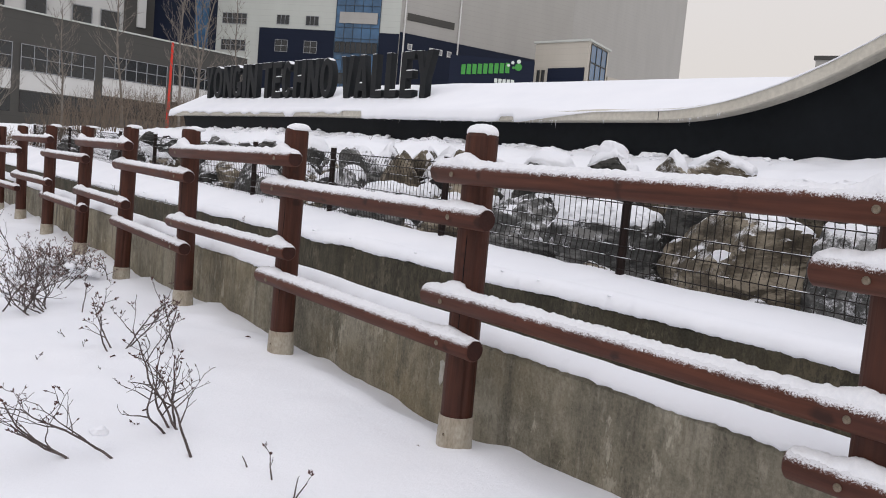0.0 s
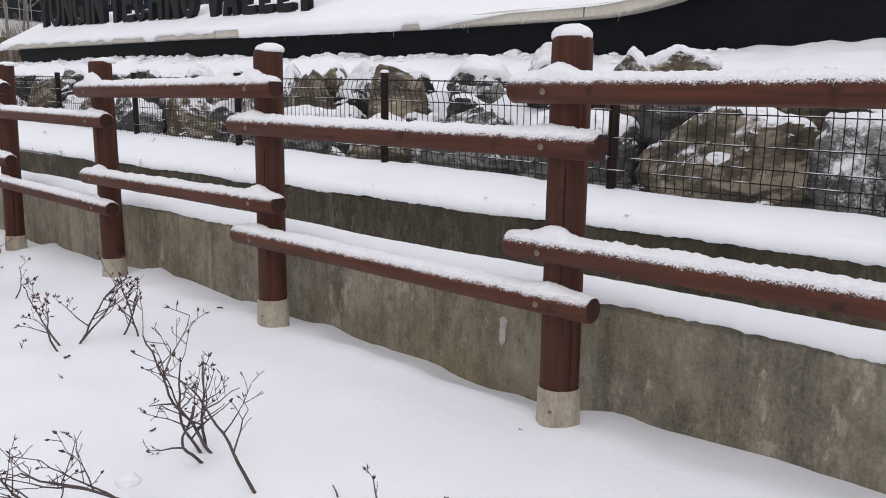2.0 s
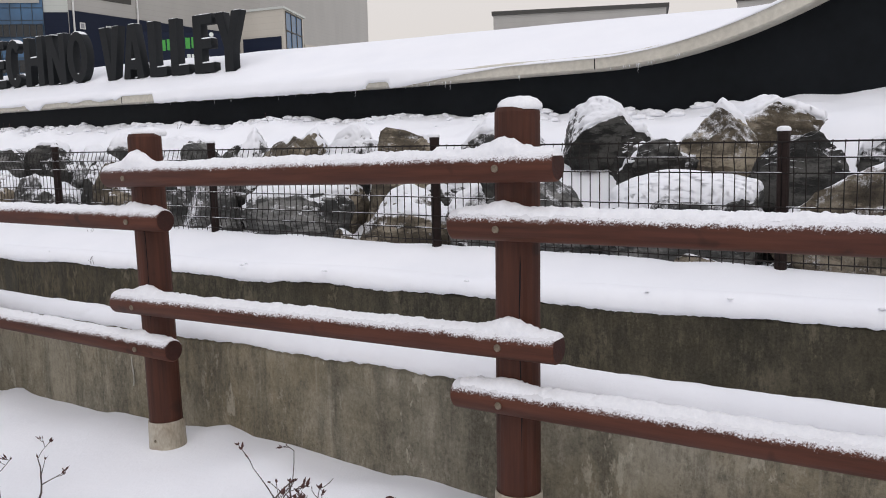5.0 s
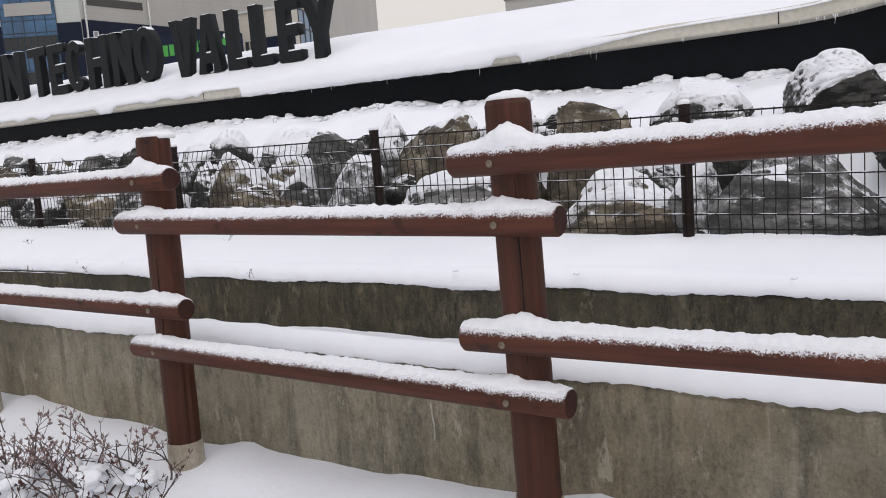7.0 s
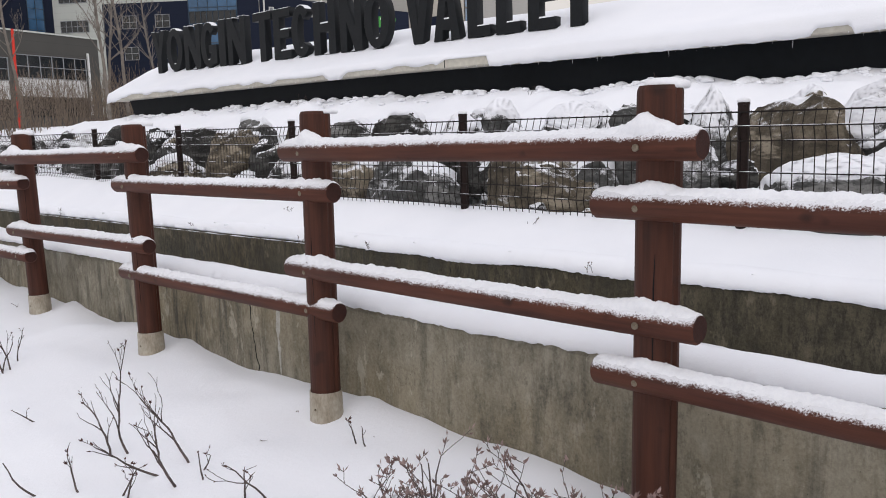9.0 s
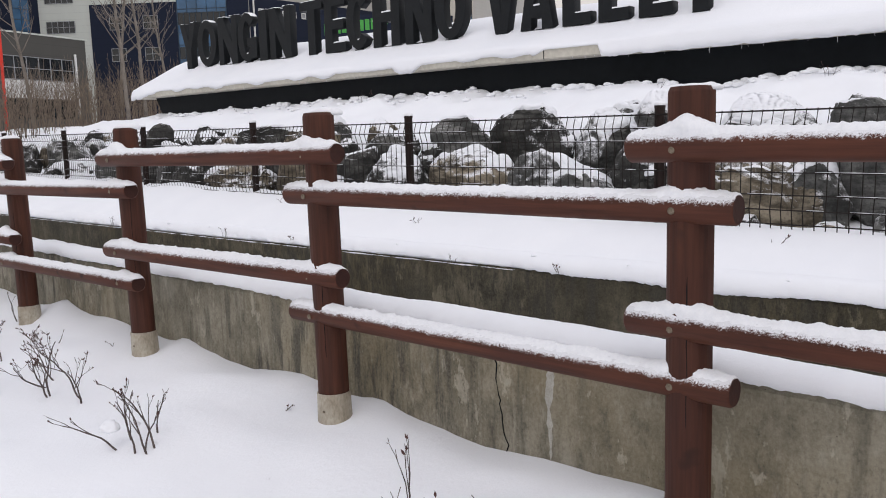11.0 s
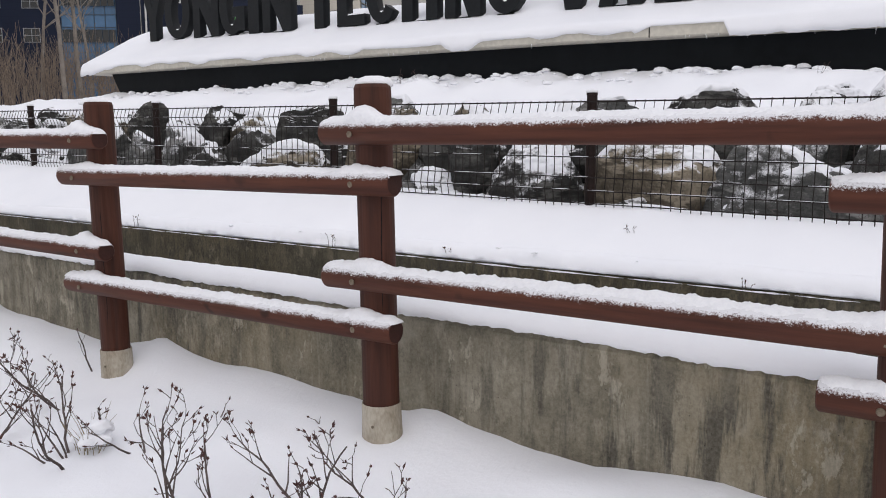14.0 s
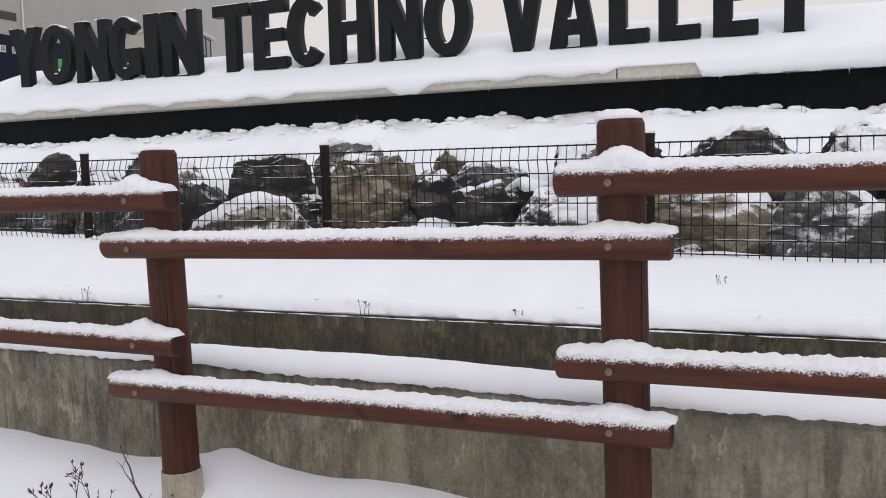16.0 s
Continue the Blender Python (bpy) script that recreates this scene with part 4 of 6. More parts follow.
def letter(c, y_left, y_right, name):
    w, h = y_left - y_right, 0.755
    cu = bpy.data.curves.new(name, "CURVE")
    cu.dimensions, cu.fill_mode, cu.extrude, cu.bevel_depth, cu.bevel_resolution = "2D", "BOTH", 0.056, 0.004, 1
    for loop in letter_loops(c, w, h, 0.155):
        sp = cu.splines.new("POLY")
        sp.points.add(len(loop) - 1)
        sp.use_cyclic_u = True
        for q, (a, b) in zip(sp.points, loop):
            q.co = (a, b, 0, 1)
    tmp = new("tmp", cu)
    bpy.context.view_layer.update()
    me = bpy.data.meshes.new_from_object(tmp.evaluated_get(bpy.context.evaluated_depsgraph_get()))
    bpy.data.objects.remove(tmp)
    me.name = name
    mid = (y_left + y_right) / 2
    at = pose(7.712, y_left + 0.045, letter_z(mid) + 0.012, 90, 0, -90)
    ob = tagged(put("letter", me, LETTER, None, at=at), "charcoal metal block letter %s standing in the snow" % c, "letter", "letters of the sign")
    # stub feet and a little snow on the top
    bm = box_bm(w * 0.3, -0.03, -0.04, w * 0.7, 0.0, 0.04)
    part("foot", bm, LETTER, ob)
    top = {"Y": [(0, 0.3), (0.7, 1)], "V": [(0, 0.3), (0.7, 1)], "N": [(0, 0.4), (0.65, 1)], "H": [(0, 0.3), (0.68, 1)], "L": [(0, 0.4)], "A": [(0.35, 0.65)], "O": [(0.25, 0.75)], "C": [(0.25, 0.8)], "G": [(0.25, 0.8)]}.get(c, [(0, 1)])
    # (from, to, height) of the ledges inside the letter on which snow has settled
    t = 0.155 * 0.78
    ledges = {"L": [(0.42, 1.0, t)], "E": [(0.38, 1.0, t), (0.4, 0.9, h / 2 + t / 2)], "H": [(0.32, 0.68, h / 2 + t / 2)], "A": [(0.40, 0.60, h * 0.34)],
              "O": [(0.36, 0.64, t)], "C": [(0.36, 0.72, t)], "G": [(0.36, 0.6, t)]}.get(c, [])
    for k, (a, b, level) in enumerate([(a, b, h) for a, b in top] + ledges):
        n = 10
        vs, fs = [], []
        for i in range(n + 1):
            x = w * (a + (b - a) * i / n)
            drop = 0.0
            if c in "OCG" and level == h:
                drop = h / 2 * (1 - math.sqrt(max(0.0, 1 - ((x - w / 2) / (w / 2)) ** 2)))
            th = ((0.012 if level == h else 0.026) + 0.008 * n3(x * 12, k, y_left)) * (0.3 if i in (0, n) else 1)
            for d, e in ((-0.06, -0.004), (-0.058, th * 0.7), (0.0, th), (0.058, th * 0.7), (0.06, -0.004)):
                vs.append((x, level - drop + e, d))
        for i in range(n):
            fs += [(i * 5 + q, i * 5 + q + 1, (i + 1) * 5 + q + 1, (i + 1) * 5 + q) for q in range(4)]
        fs += [(0, 1, 2, 3, 4), tuple(n * 5 + q for q in range(5))[::-1]]
        tagged(put("letter_snow", mesh_from("letter_snow", vs, fs), ICY, None, at=at), "thin snow on top of a sign letter", "snow", "snow on the letters", "stuff")


SPANS = [("Y", 20.72, 20.22), ("O", 20.17, 19.60), ("N", 19.52, 18.98), ("G", 18.95, 18.44), ("I", 18.36, 18.16), ("N", 18.08, 17.55),
         ("T", 17.30, 16.80), ("E", 16.74, 16.30), ("C", 16.27, 15.79), ("H", 15.72, 15.21), ("N", 15.10, 14.63), ("O", 14.57, 14.06),
         ("V", 13.74, 13.28), ("A", 13.22, 12.77), ("L", 12.64, 12.28), ("L", 12.18, 11.82), ("E", 11.70, 11.33), ("Y", 11.27, 10.80)]
for c, a, b in SPANS:
    letter(c, a, b, "letter")


# ---- boulders of the bank ----
def boulder_mesh(kind, size, seed):
    """A quarried boulder that fills the box size: a dome, a block or one drawn to a point."""
    rng = random.Random(seed)
    bm = bmesh.new()
    bmesh.ops.create_icosphere(bm, subdivisions=5 if size.y > 0.4 else 4, radius=1.0)
    cuts = []
    for _ in range({"dome": 9, "block": 11, "point": 9}[kind]):
        d = Vector((rng.uniform(-1, 0.6), rng.uniform(-1, 1), rng.uniform(-0.5, 0.9))).normalized()
        cuts.append((d, rng.uniform(0.58, 0.86)))
    power = {"dome": 0.80, "block": 0.50, "point": 0.85}[kind]
    tip = Vector((rng.uniform(-0.1, 0.2), rng.uniform(-0.3, 0.3), 0))
    for v in bm.verts:
        p = Vector([math.copysign(abs(c) ** power, c) for c in v.co])
        if kind == "point":
            k = (p.z + 1) / 2
            p = Vector((p.x * (1 - 0.35 * k), p.y * (1 - 0.45 * k), p.z)) + tip * k
        elif kind == "dome" and p.z < 0:
            p.x, p.y = p.x * (1 - 0.12 * p.z), p.y * (1 - 0.12 * p.z)
        for d, lim in cuts:
            k = p.dot(d) - lim
            if k > 0:
                p -= d * k * 0.92
        f = 0.06 * n3(p.x * 1.3 + seed, p.y * 1.3, p.z * 1.3) - 0.06 * abs(n3(p.x * 2.6 + seed, p.y * 2.6, p.z * 2.6)) + 0.03 * n3(p.x * 6 + seed, p.y * 6, p.z * 6) + 0.018 * n3(p.x * 14, p.y * 14 + seed, p.z * 14)
        v.co = p * (1 + f * 1.6)
    lo = Vector([min(v.co[i] for v in bm.verts) for i in range(3)])
    hi = Vector([max(v.co[i] for v in bm.verts) for i in range(3)])
    for v in bm.verts:
        v.co = Vector([((v.co[i] - lo[i]) / (hi[i] - lo[i]) - 0.5) * size[i] for i in range(3)])
    me = bpy.data.meshes.new("boulder")
    bm.to_mesh(me)
    bm.free()
    me.polygons.foreach_set("use_smooth", [True] * len(me.polygons))
    me.set_sharp_from_angle(angle=radians(32))
    return me


def cap_mesh(rock, seed, cover):
    """Soft snow lying on the faces of a boulder that look up; cover: 0 little to 1 nearly all."""
    bm = bmesh.new()
    bm.from_mesh(rock)
    for _ in range(3):
        bmesh.ops.smooth_vert(bm, verts=bm.verts[:], factor=0.5, use_axis_x=True, use_axis_y=True, use_axis_z=True)
    bm.normal_update()
    lift = {}
    for v in bm.verts:
        p = v.co
        k = v.normal.z - (1.02 - 0.60 * cover) + 0.42 * n3(p.x * 4.2 + seed, p.y * 4.2, p.z * 4.2) + 0.2 * n3(p.x * 15, p.y * 15 + seed, p.z * 15)
        lift[v] = min(0.052, max(-0.03, 0.10 * k))
    for v, d in lift.items():
        v.co += v.normal * min(d, 0.016) + Vector((0, 0, max(0.0, d - 0.016)))
    bmesh.ops.delete(bm, geom=[f for f in bm.faces if all(lift[v] < -0.013 for v in f.verts)], context="FACES")
    # each patch of snow becomes a mesh of its own; crumbs are dropped
    bm.faces.ensure_lookup_table()
    seen, out = set(), []
    for face in bm.faces:
        if face in seen:
            continue
        heap, patch = [face], []
        seen.add(face)
        while heap:
            f = heap.pop()
            patch.append(f)
            for g in [g for v in f.verts for g in v.link_faces if g not in seen]:
                seen.add(g)
                heap.append(g)
        if len(patch) > 40:
            number = {v: i for i, v in enumerate(dict.fromkeys(v for f in patch for v in f.verts))}
            out.append(mesh_from("snow_cap", [tuple(v.co) for v in number], [tuple(number[v] for v in f.verts) for f in patch]))
    bm.free()
    return sorted(out, key=lambda me: -len(me.polygons))[:5]


# x, y, z of the middle, width, height, shape, tone, how much snow lies on it
BOULDERS_A = [(4.85, 0.60, 0.66, 0.80, 0.50, "dome", "dark", 0.6), (4.85, 1.60, 0.66, 0.70, 0.50, "dome", "grey", 0.6),
              (4.90, 2.35, 0.68, 0.47, 0.46, "dome", "grey", 0.8), (4.85, 3.18, 0.67, 0.90, 0.58, "dome", "tan", 0.6),
              (4.80, 4.25, 0.65, 0.68, 0.49, "dome", "grey", 1), (4.85, 4.51, 0.62, 0.37, 0.40, "dome", "grey", 0.35),
              (4.80, 5.16, 0.65, 0.76, 0.52, "point", "grey", 0.3), (4.85, 5.75, 0.63, 0.27, 0.39, "dome", "grey", 0.8),
              (4.80, 6.21, 0.63, 0.62, 0.38, "point", "tan", 0.5), (4.80, 7.35, 0.64, 0.72, 0.41, "dome", "grey", 0.7),
              (4.85, 8.36, 0.72, 0.50, 0.52, "dome", "grey", 0.8), (4.85, 9.28, 0.64, 0.49, 0.42, "block", "tan", 0.3),
              (4.90, 9.58, 0.76, 0.54, 0.63, "dome", "tan", 0.85), (4.80, 10.42, 0.62, 0.26, 0.31, "dome", "grey", 0.4),
              (4.82, 10.76, 0.70, 0.64, 0.46, "dome", "grey", 0.65)]
BOULDERS_B = [(4.82, 11.54, 0.70, 0.66, 0.48, "dome", "tan", 0.6), (4.75, 12.31, 0.66, 0.60, 0.49, "point", "dark", 0.5),
              (4.90, 12.89, 0.83, 0.33, 0.27, "dome", "dark", 0.4), (4.80, 13.11, 0.58, 0.40, 0.25, "dome", "grey", 0.8),
              (4.95, 13.83, 0.90, 0.58, 0.52, "block", "tan", 0.4), (4.80, 14.68, 0.72, 0.68, 0.32, "dome", "tan", 0.85),
              (4.85, 15.78, 0.72, 0.45, 0.34, "point", "dark", 0.3), (4.95, 16.21, 0.85, 0.56, 0.39, "dome", "grey", 0.9),
              (4.90, 16.85, 0.82, 0.24, 0.34, "block", "grey", 0.6), (4.90, 17.68, 0.90, 0.60, 0.49, "point", "grey", 0.5),
              (4.80, 18.30, 0.68, 0.89, 0.33, "dome", "dark", 0.6), (4.95, 18.81, 0.89, 0.42, 0.46, "block", "grey", 0.6),
              (4.90, 20.64, 0.84, 0.43, 0.51, "dome", "dark", 0.6), (4.85, 22.00, 0.80, 0.80, 0.50, "dome", "grey", 0.7),
              (5.50, 1.70, 1.10, 0.70, 0.35, "dome", "grey", 0.8)]
BOULDERS_C = [(5.60, 3.98, 1.25, 0.50, 0.26, "dome", "tan", 0.8), (5.30, 3.00, 1.05, 0.50, 0.30, "dome", "dark", 0.7),
              (5.05, 3.64, 0.91, 0.53, 0.48, "block", "dark", 0.25), (5.29, 4.20, 1.12, 0.48, 0.44, "point", "tan", 0.5),
              (5.15, 4.56, 1.03, 0.30, 0.23, "block", "dark", 0.2),
              (5.60, 5.13, 1.26, 0.48, 0.33, "dome", "dark", 0.6), (5.70, 5.99, 1.23, 0.47, 0.24, "dome", "grey", 0.9),
              (5.10, 6.53, 0.96, 0.58, 0.59, "block", "tan", 0.35), (5.45, 7.33, 1.15, 0.44, 0.32, "dome", "dark", 0.45),
              (5.10, 7.74, 0.95, 0.62, 0.56, "dome", "tan", 0.25), (5.30, 8.38, 1.12, 0.26, 0.44, "point", "grey", 0.3),
              (5.15, 8.73, 0.93, 0.48, 0.59, "block", "grey", 0.25), (5.35, 9.61, 1.11, 0.39, 0.28, "block", "grey", 0.35),
              (5.05, 10.24, 0.88, 0.33, 0.30, "point", "dark", 0.7)]
BOULDERS_D = [(5.40, 10.32, 1.19, 0.20, 0.27, "point", "grey", 0.5), (5.25, 10.70, 1.06, 0.27, 0.30, "dome", "grey", 0.9),
              (5.20, 11.31, 1.06, 0.56, 0.40, "dome", "dark", 0.5), (5.20, 12.12, 1.07, 0.60, 0.30, "block", "grey", 0.3),
              (5.00, 13.01, 0.71, 0.25, 0.36, "block", "dark", 0.25), (5.00, 13.26, 0.88, 0.35, 0.35, "point", "dark", 0.4),
              (5.05, 14.78, 1.02, 0.53, 0.37, "block", "dark", 0.35), (5.00, 15.45, 0.84, 0.51, 0.38, "point", "dark", 0.3),
              (5.25, 16.18, 1.10, 0.34, 0.30, "dome", "dark", 0.3), (5.15, 17.23, 1.18, 0.18, 0.25, "block", "dark", 0.4),
              (5.10, 19.60, 1.00, 0.60, 0.40, "block", "grey", 0.6)]
ROCK_WORDS = {"grey": "rough grey boulder", "tan": "rough tan-brown boulder", "dark": "dark grey angular boulder"}


def boulders():
    rng = random.Random(21)
    for k, (x, y, z, w, h, kind, tone, cover) in enumerate(BOULDERS_A + BOULDERS_B + BOULDERS_C + BOULDERS_D):
        h *= 1.08
        if x >= 5.3:  # the topmost stones lie almost under the snow
            cover, h = max(cover, 0.92), h * 0.9
        deep = h * 1.4 if z < 0.8 else h * 1.6
        size = Vector((max(0.40, w * 0.85), w * (1.34 if x < 5 else 1.5), deep))
        me = boulder_mesh(kind, size, 31 + k * 1.37)
        m = pose(x - 0.05 if x < 5 else x + 0.04, y, z - (deep - h) / 2, rng.uniform(-3, 3), rng.uniform(-4, 4), rng.uniform(-10, 10))
        how = "buried under snow" if cover > 0.75 else "half covered with snow" if cover > 0.42 else "lightly dusted with snow"
        rock = tagged(put("boulder", me, ROCKS[tone, min(4, round(cover * 3.4))], None, at=m), "%s %s on the bank" % (ROCK_WORDS[tone], how), "boulder", "boulders of the bank")
        for cap in cap_mesh(me, 3.3 * k, cover):
            put("snow_cap", cap, SNOW, rock, "soft snow lying on top")
    # rocks packed behind and between the front ones
    for k in range(66):
        row = k % 3
        y = 0.6 + 0.31 * k + rng.uniform(-0.12, 0.12)
        x = (5.08, 5.32, 5.62)[row] + rng.uniform(-0.08, 0.08)
        z = (0.60, 0.78, 0.95)[row] + 0.004 * y + rng.uniform(-0.05, 0.05)
        size = Vector((rng.uniform(0.4, 0.55), rng.uniform(0.45, 0.72), rng.uniform(0.42, 0.56)))
        tone, cover = rng.choice(("grey", "dark", "dark", "tan")), rng.choice((0.4, 0.6, 0.8))
        me = boulder_mesh(rng.choice(("dome", "dome", "block", "point")), size, 501 + k * 1.7)
        rock = tagged(put("boulder", me, ROCKS[tone, round(cover * 3)], None, at=pose(x, y, z, rng.uniform(-8, 8), rng.uniform(-8, 8), rng.uniform(-30, 30))), "%s wedged among others under snow" % ROCK_WORDS[tone], "boulder", "boulders of the bank")
        for cap in cap_mesh(me, 2.1 * k, cover):
            put("snow_cap", cap, SNOW, rock, "soft snow lying on top")
    # small stones along the foot of the bank and in the gaps
    for k in range(44):
        y = 0.5 + 0.44 * k + rng.uniform(-0.15, 0.15)
        x = rng.choice((4.52, 4.58, 4.62, 5.0, 5.3)) + rng.uniform(-0.05, 0.05)
        q = rng.uniform(0.10, 0.22) if x < 4.8 else rng.uniform(0.2, 0.34)
        me = boulder_mesh(rng.choice(("dome", "block")), Vector((q, q * rng.uniform(1.0, 1.6), q * 0.8)), 301 + k)
        m = pose(x, y, ground_height(x, y) + q * 0.12, rng.uniform(-12, 12), rng.uniform(-12, 12), rng.uniform(0, 360))
        tone = rng.choice(("grey", "tan", "dark"))
        tagged(put("stone", me, ROCKS[tone, 2], None, at=m), "small rough stone in the snow at the boulders' foot", "stone", "stones of the bank")


boulders()


# ---- bare shrubs in the bed ----
def grow(s, leaves, p, d, length, r, depth, rng, spread=0.6, leafy=0.5, lift=0.3, big=1.0):
    """A crooked twig that bends upwards, with side twigs; buds or dry leaves at the tips."""
    pts, rad = [p.copy()], [r]
    steps = max(3, int(length / 0.028))
    kids, since = [], 0
    for i in range(steps):
        d = (d + Vector((rng.uniform(-1, 1), rng.uniform(-1, 1), rng.uniform(-0.8, 0.8))) * 0.25 + Vector((0, 0, lift * 0.20))).normalized()
        p = p + d * (length / steps)
        pts.append(p.copy())
        rad.append(max(0.0010, r * (1 - 0.6 * (i + 1) / steps)))
        since += 1
        if depth and i > steps * 0.18 and since > 0 and rng.random() < 0.62:
            kids.append((p.copy(), d.copy(), rad[-1], 1 - 0.5 * i / steps))
            since = 0
    s.add(*tube(pts, rad, 5 if r > 0.003 else 4))
    for q, e, rr, scale in kids:
        side = Vector((rng.uniform(-1, 1), rng.uniform(-1, 1), rng.uniform(-0.25, 0.5))).normalized()
        grow(s, leaves, q, (e * (1 - spread) + side * spread).normalized(), length * rng.uniform(0.3, 0.62) * scale, max(0.0011, rr * 0.72), depth - 1, rng, spread, leafy, lift, big)
    if rng.random() < leafy:
        for _ in range(rng.randint(1, 4)):
            a = (d + Vector((rng.uniform(-1, 1), rng.uniform(-1, 1), rng.uniform(-0.5, 0.8))) * 0.6).normalized()
            b = a.cross(Vector((rng.uniform(-1, 1), rng.uniform(-1, 1), rng.uniform(-1, 1)))).normalized()
            ln, wd = rng.uniform(0.008, 0.021) * big, rng.uniform(0.0018, 0.0040) * big
            c = a.cross(b) * wd * 0.5
            leaves.add([p, p + a * ln * 0.45 + b * wd, p + a * ln, p + a * ln * 0.45 - b * wd, p + a * ln * 0.45 + c, p + a * ln * 0.45 - c], [(0, 1, 4), (1, 2, 4), (2, 3, 4), (3, 0, 4), (1, 0, 5), (2, 1, 5), (3, 2, 5), (0, 3, 5)])


def shrub(x, y, stems, height, seed, lean=(0, 0), spread=0.55, leafy=0.5, depth=3, snow=0, big=1.0, label="leafless azalea shrub poking out of the snow"):
    rng = random.Random(seed)
    z = ground_height(x, y)
    flat = 0.8 if stems > 3 else 0.36 if height > 0.21 else 0.3
    ob = tagged(new("shrub"), label, "shrub", "bare shrubs in the bed")
    ob.matrix_basis = pose(x, y, z)
    for i in range(stems):
        s, leaves = Soup(), Soup()
        a = rng.uniform(0, 2 * math.pi)
        foot = Vector((rng.uniform(-0.05, 0.05) * stems ** 0.5, rng.uniform(-0.05, 0.05) * stems ** 0.5, -0.03))
        d = Vector((math.cos(a) * flat + lean[0] * 1.6, math.sin(a) * flat + lean[1] * 1.6, 0.72)).normalized()
        grow(s, leaves, foot, d, height * rng.uniform(0.75, 1.2), 0.0050 * (0.7 + height), depth, rng, spread, leafy, big=big)
        stem = put("stem", s.mesh("stem"), TWIG, ob)
        if leaves.f:
            tagged(put("foliage", leaves.mesh("foliage", False), DUSTY_LEAF if stems > 5 else LEAF, stem, "shrivelled dark buds and leaves"), kind="stuff")
    for i in range(snow):
        a, q = rng.uniform(0, 2 * math.pi), rng.uniform(0, 0.13)
        put("snow_clump", snow_clump(rng.uniform(0.016, 0.040), seed + i * 3.1), SNOW, ob, "snow caught among the twigs", at=pose(q * math.cos(a), q * math.sin(a), height * rng.uniform(0.12, 0.42)))


# x, y, stems, height, seed, lean in x and y
NEAR_SHRUBS = [(1.03, 2.69, 1, 0.43, 4, -0.12, 0.08), (1.01, 2.94, 2, 0.39, 5, -0.15, 0.10), (0.98, 3.00, 2, 0.38, 6, -0.30, 0.20), (0.72, 2.87, 3, 0.34, 7, -0.50, 0.25),
               (1.03, 4.73, 1, 0.06, 9, 0, 0), (1.05, 4.42, 1, 0.07, 10, 0, 0), (1.00, 3.89, 1, 0.04, 11, 0, 0), (0.91, 3.08, 1, 0.05, 12, 0, 0),
               (0.80, 4.28, 1, 0.06, 16, 0, 0), (1.07, 2.43, 2, 0.10, 17, 0, 0)]
STRAY_TWIGS = [(1.15, 2.20, 1, 0.10, 54, 0, 0), (1.08, 2.24, 1, 0.09, 55, 0, 0)]
LEAFY_SHRUBS = [(1.12, 4.27, 2, 0.27, 13, 0, 0.05), (1.16, 4.26, 2, 0.32, 14, 0.30, -0.10), (1.43, 4.22, 2, 0.28, 15, 0.10, 0), (1.30, 5.31, 2, 0.20, 56, 0.10, 0)]
MID_SHRUBS = [(1.05, 5.80, 6, 0.37, 18, -0.05, 0.05), (1.02, 5.55, 5, 0.36, 19, 0, 0), (0.92, 5.62, 4, 0.38, 20, -0.15, 0), (1.29, 6.55, 5, 0.28, 21, 0, 0.05), (1.12, 6.58, 5, 0.32, 22, 0, 0),
              (1.32, 8.25, 2, 0.12, 26, 0.1, 0), (1.14, 9.24, 1, 0.18, 27, -0.3, 0.1),
              (1.08, 8.29, 1, 0.14, 28, 0.2, -0.1), (1.32, 7.92, 2, 0.2, 29, 0, 0), (1.84, 8.02, 2, 0.12, 30, 0, 0)]
DENSE_SHRUBS = [(1.28, 7.28, 6, 0.27, 31, 0, 0.1), (1.42, 7.16, 7, 0.29, 32, 0, 0), (1.54, 6.94, 7, 0.28, 33, 0, 0), (1.68, 6.82, 6, 0.23, 34, 0.0, 0), (1.47, 7.40, 6, 0.23, 35, 0, 0)]
FAR_SHRUBS = [(1.35, 11.14, 2, 0.28, 36, -0.25, 0.10), (1.37, 11.06, 2, 0.29, 37, -0.10, 0.05), (1.36, 10.82, 2, 0.28, 38, 0.05, 0), (1.26, 11.46, 1, 0.16, 44, -0.2, 0.1), (1.07, 11.33, 3, 0.32, 40, 0.20, -0.10),
              (0.98, 11.01, 2, 0.21, 45, 0.1, 0), (1.26, 12.08, 2, 0.39, 42, -0.12, 0.05), (1.37, 11.97, 2, 0.18, 43, -0.20, 0.10),
              (1.31, 12.14, 4, 0.18, 53, 0, 0), (1.53, 12.62, 2, 0.30, 47, -0.15, 0.10)]
LAST_TWIGS = [(1.68, 11.94, 1, 0.08, 49, 0, 0), (1.87, 11.53, 1, 0.07, 50, 0, 0), (1.85, 12.99, 1, 0.20, 51, 0, 0), (1.82, 10.04, 1, 0.06, 46, 0.3, 0), (1.10, 12.60, 4, 0.30, 48, 0, 0)]


SLENDER_SHRUBS = [(1.27, 8.30, 2, 0.40, 25, -0.14, 0.16), (1.24, 8.31, 1, 0.34, 61, -0.75, 0.55), (1.21, 8.73, 2, 0.33, 24, -0.16, 0.20), (1.07, 8.29, 1, 0.16, 62, 0.12, -0.12),
                  (0.91, 8.50, 2, 0.20, 63, -0.08, 0.08), (1.25, 10.17, 3, 0.24, 39, 0, 0), (1.31, 10.15, 3, 0.21, 41, 0.05, -0.05), (1.22, 10.22, 1, 0.22, 64, -0.12, 0.14)]


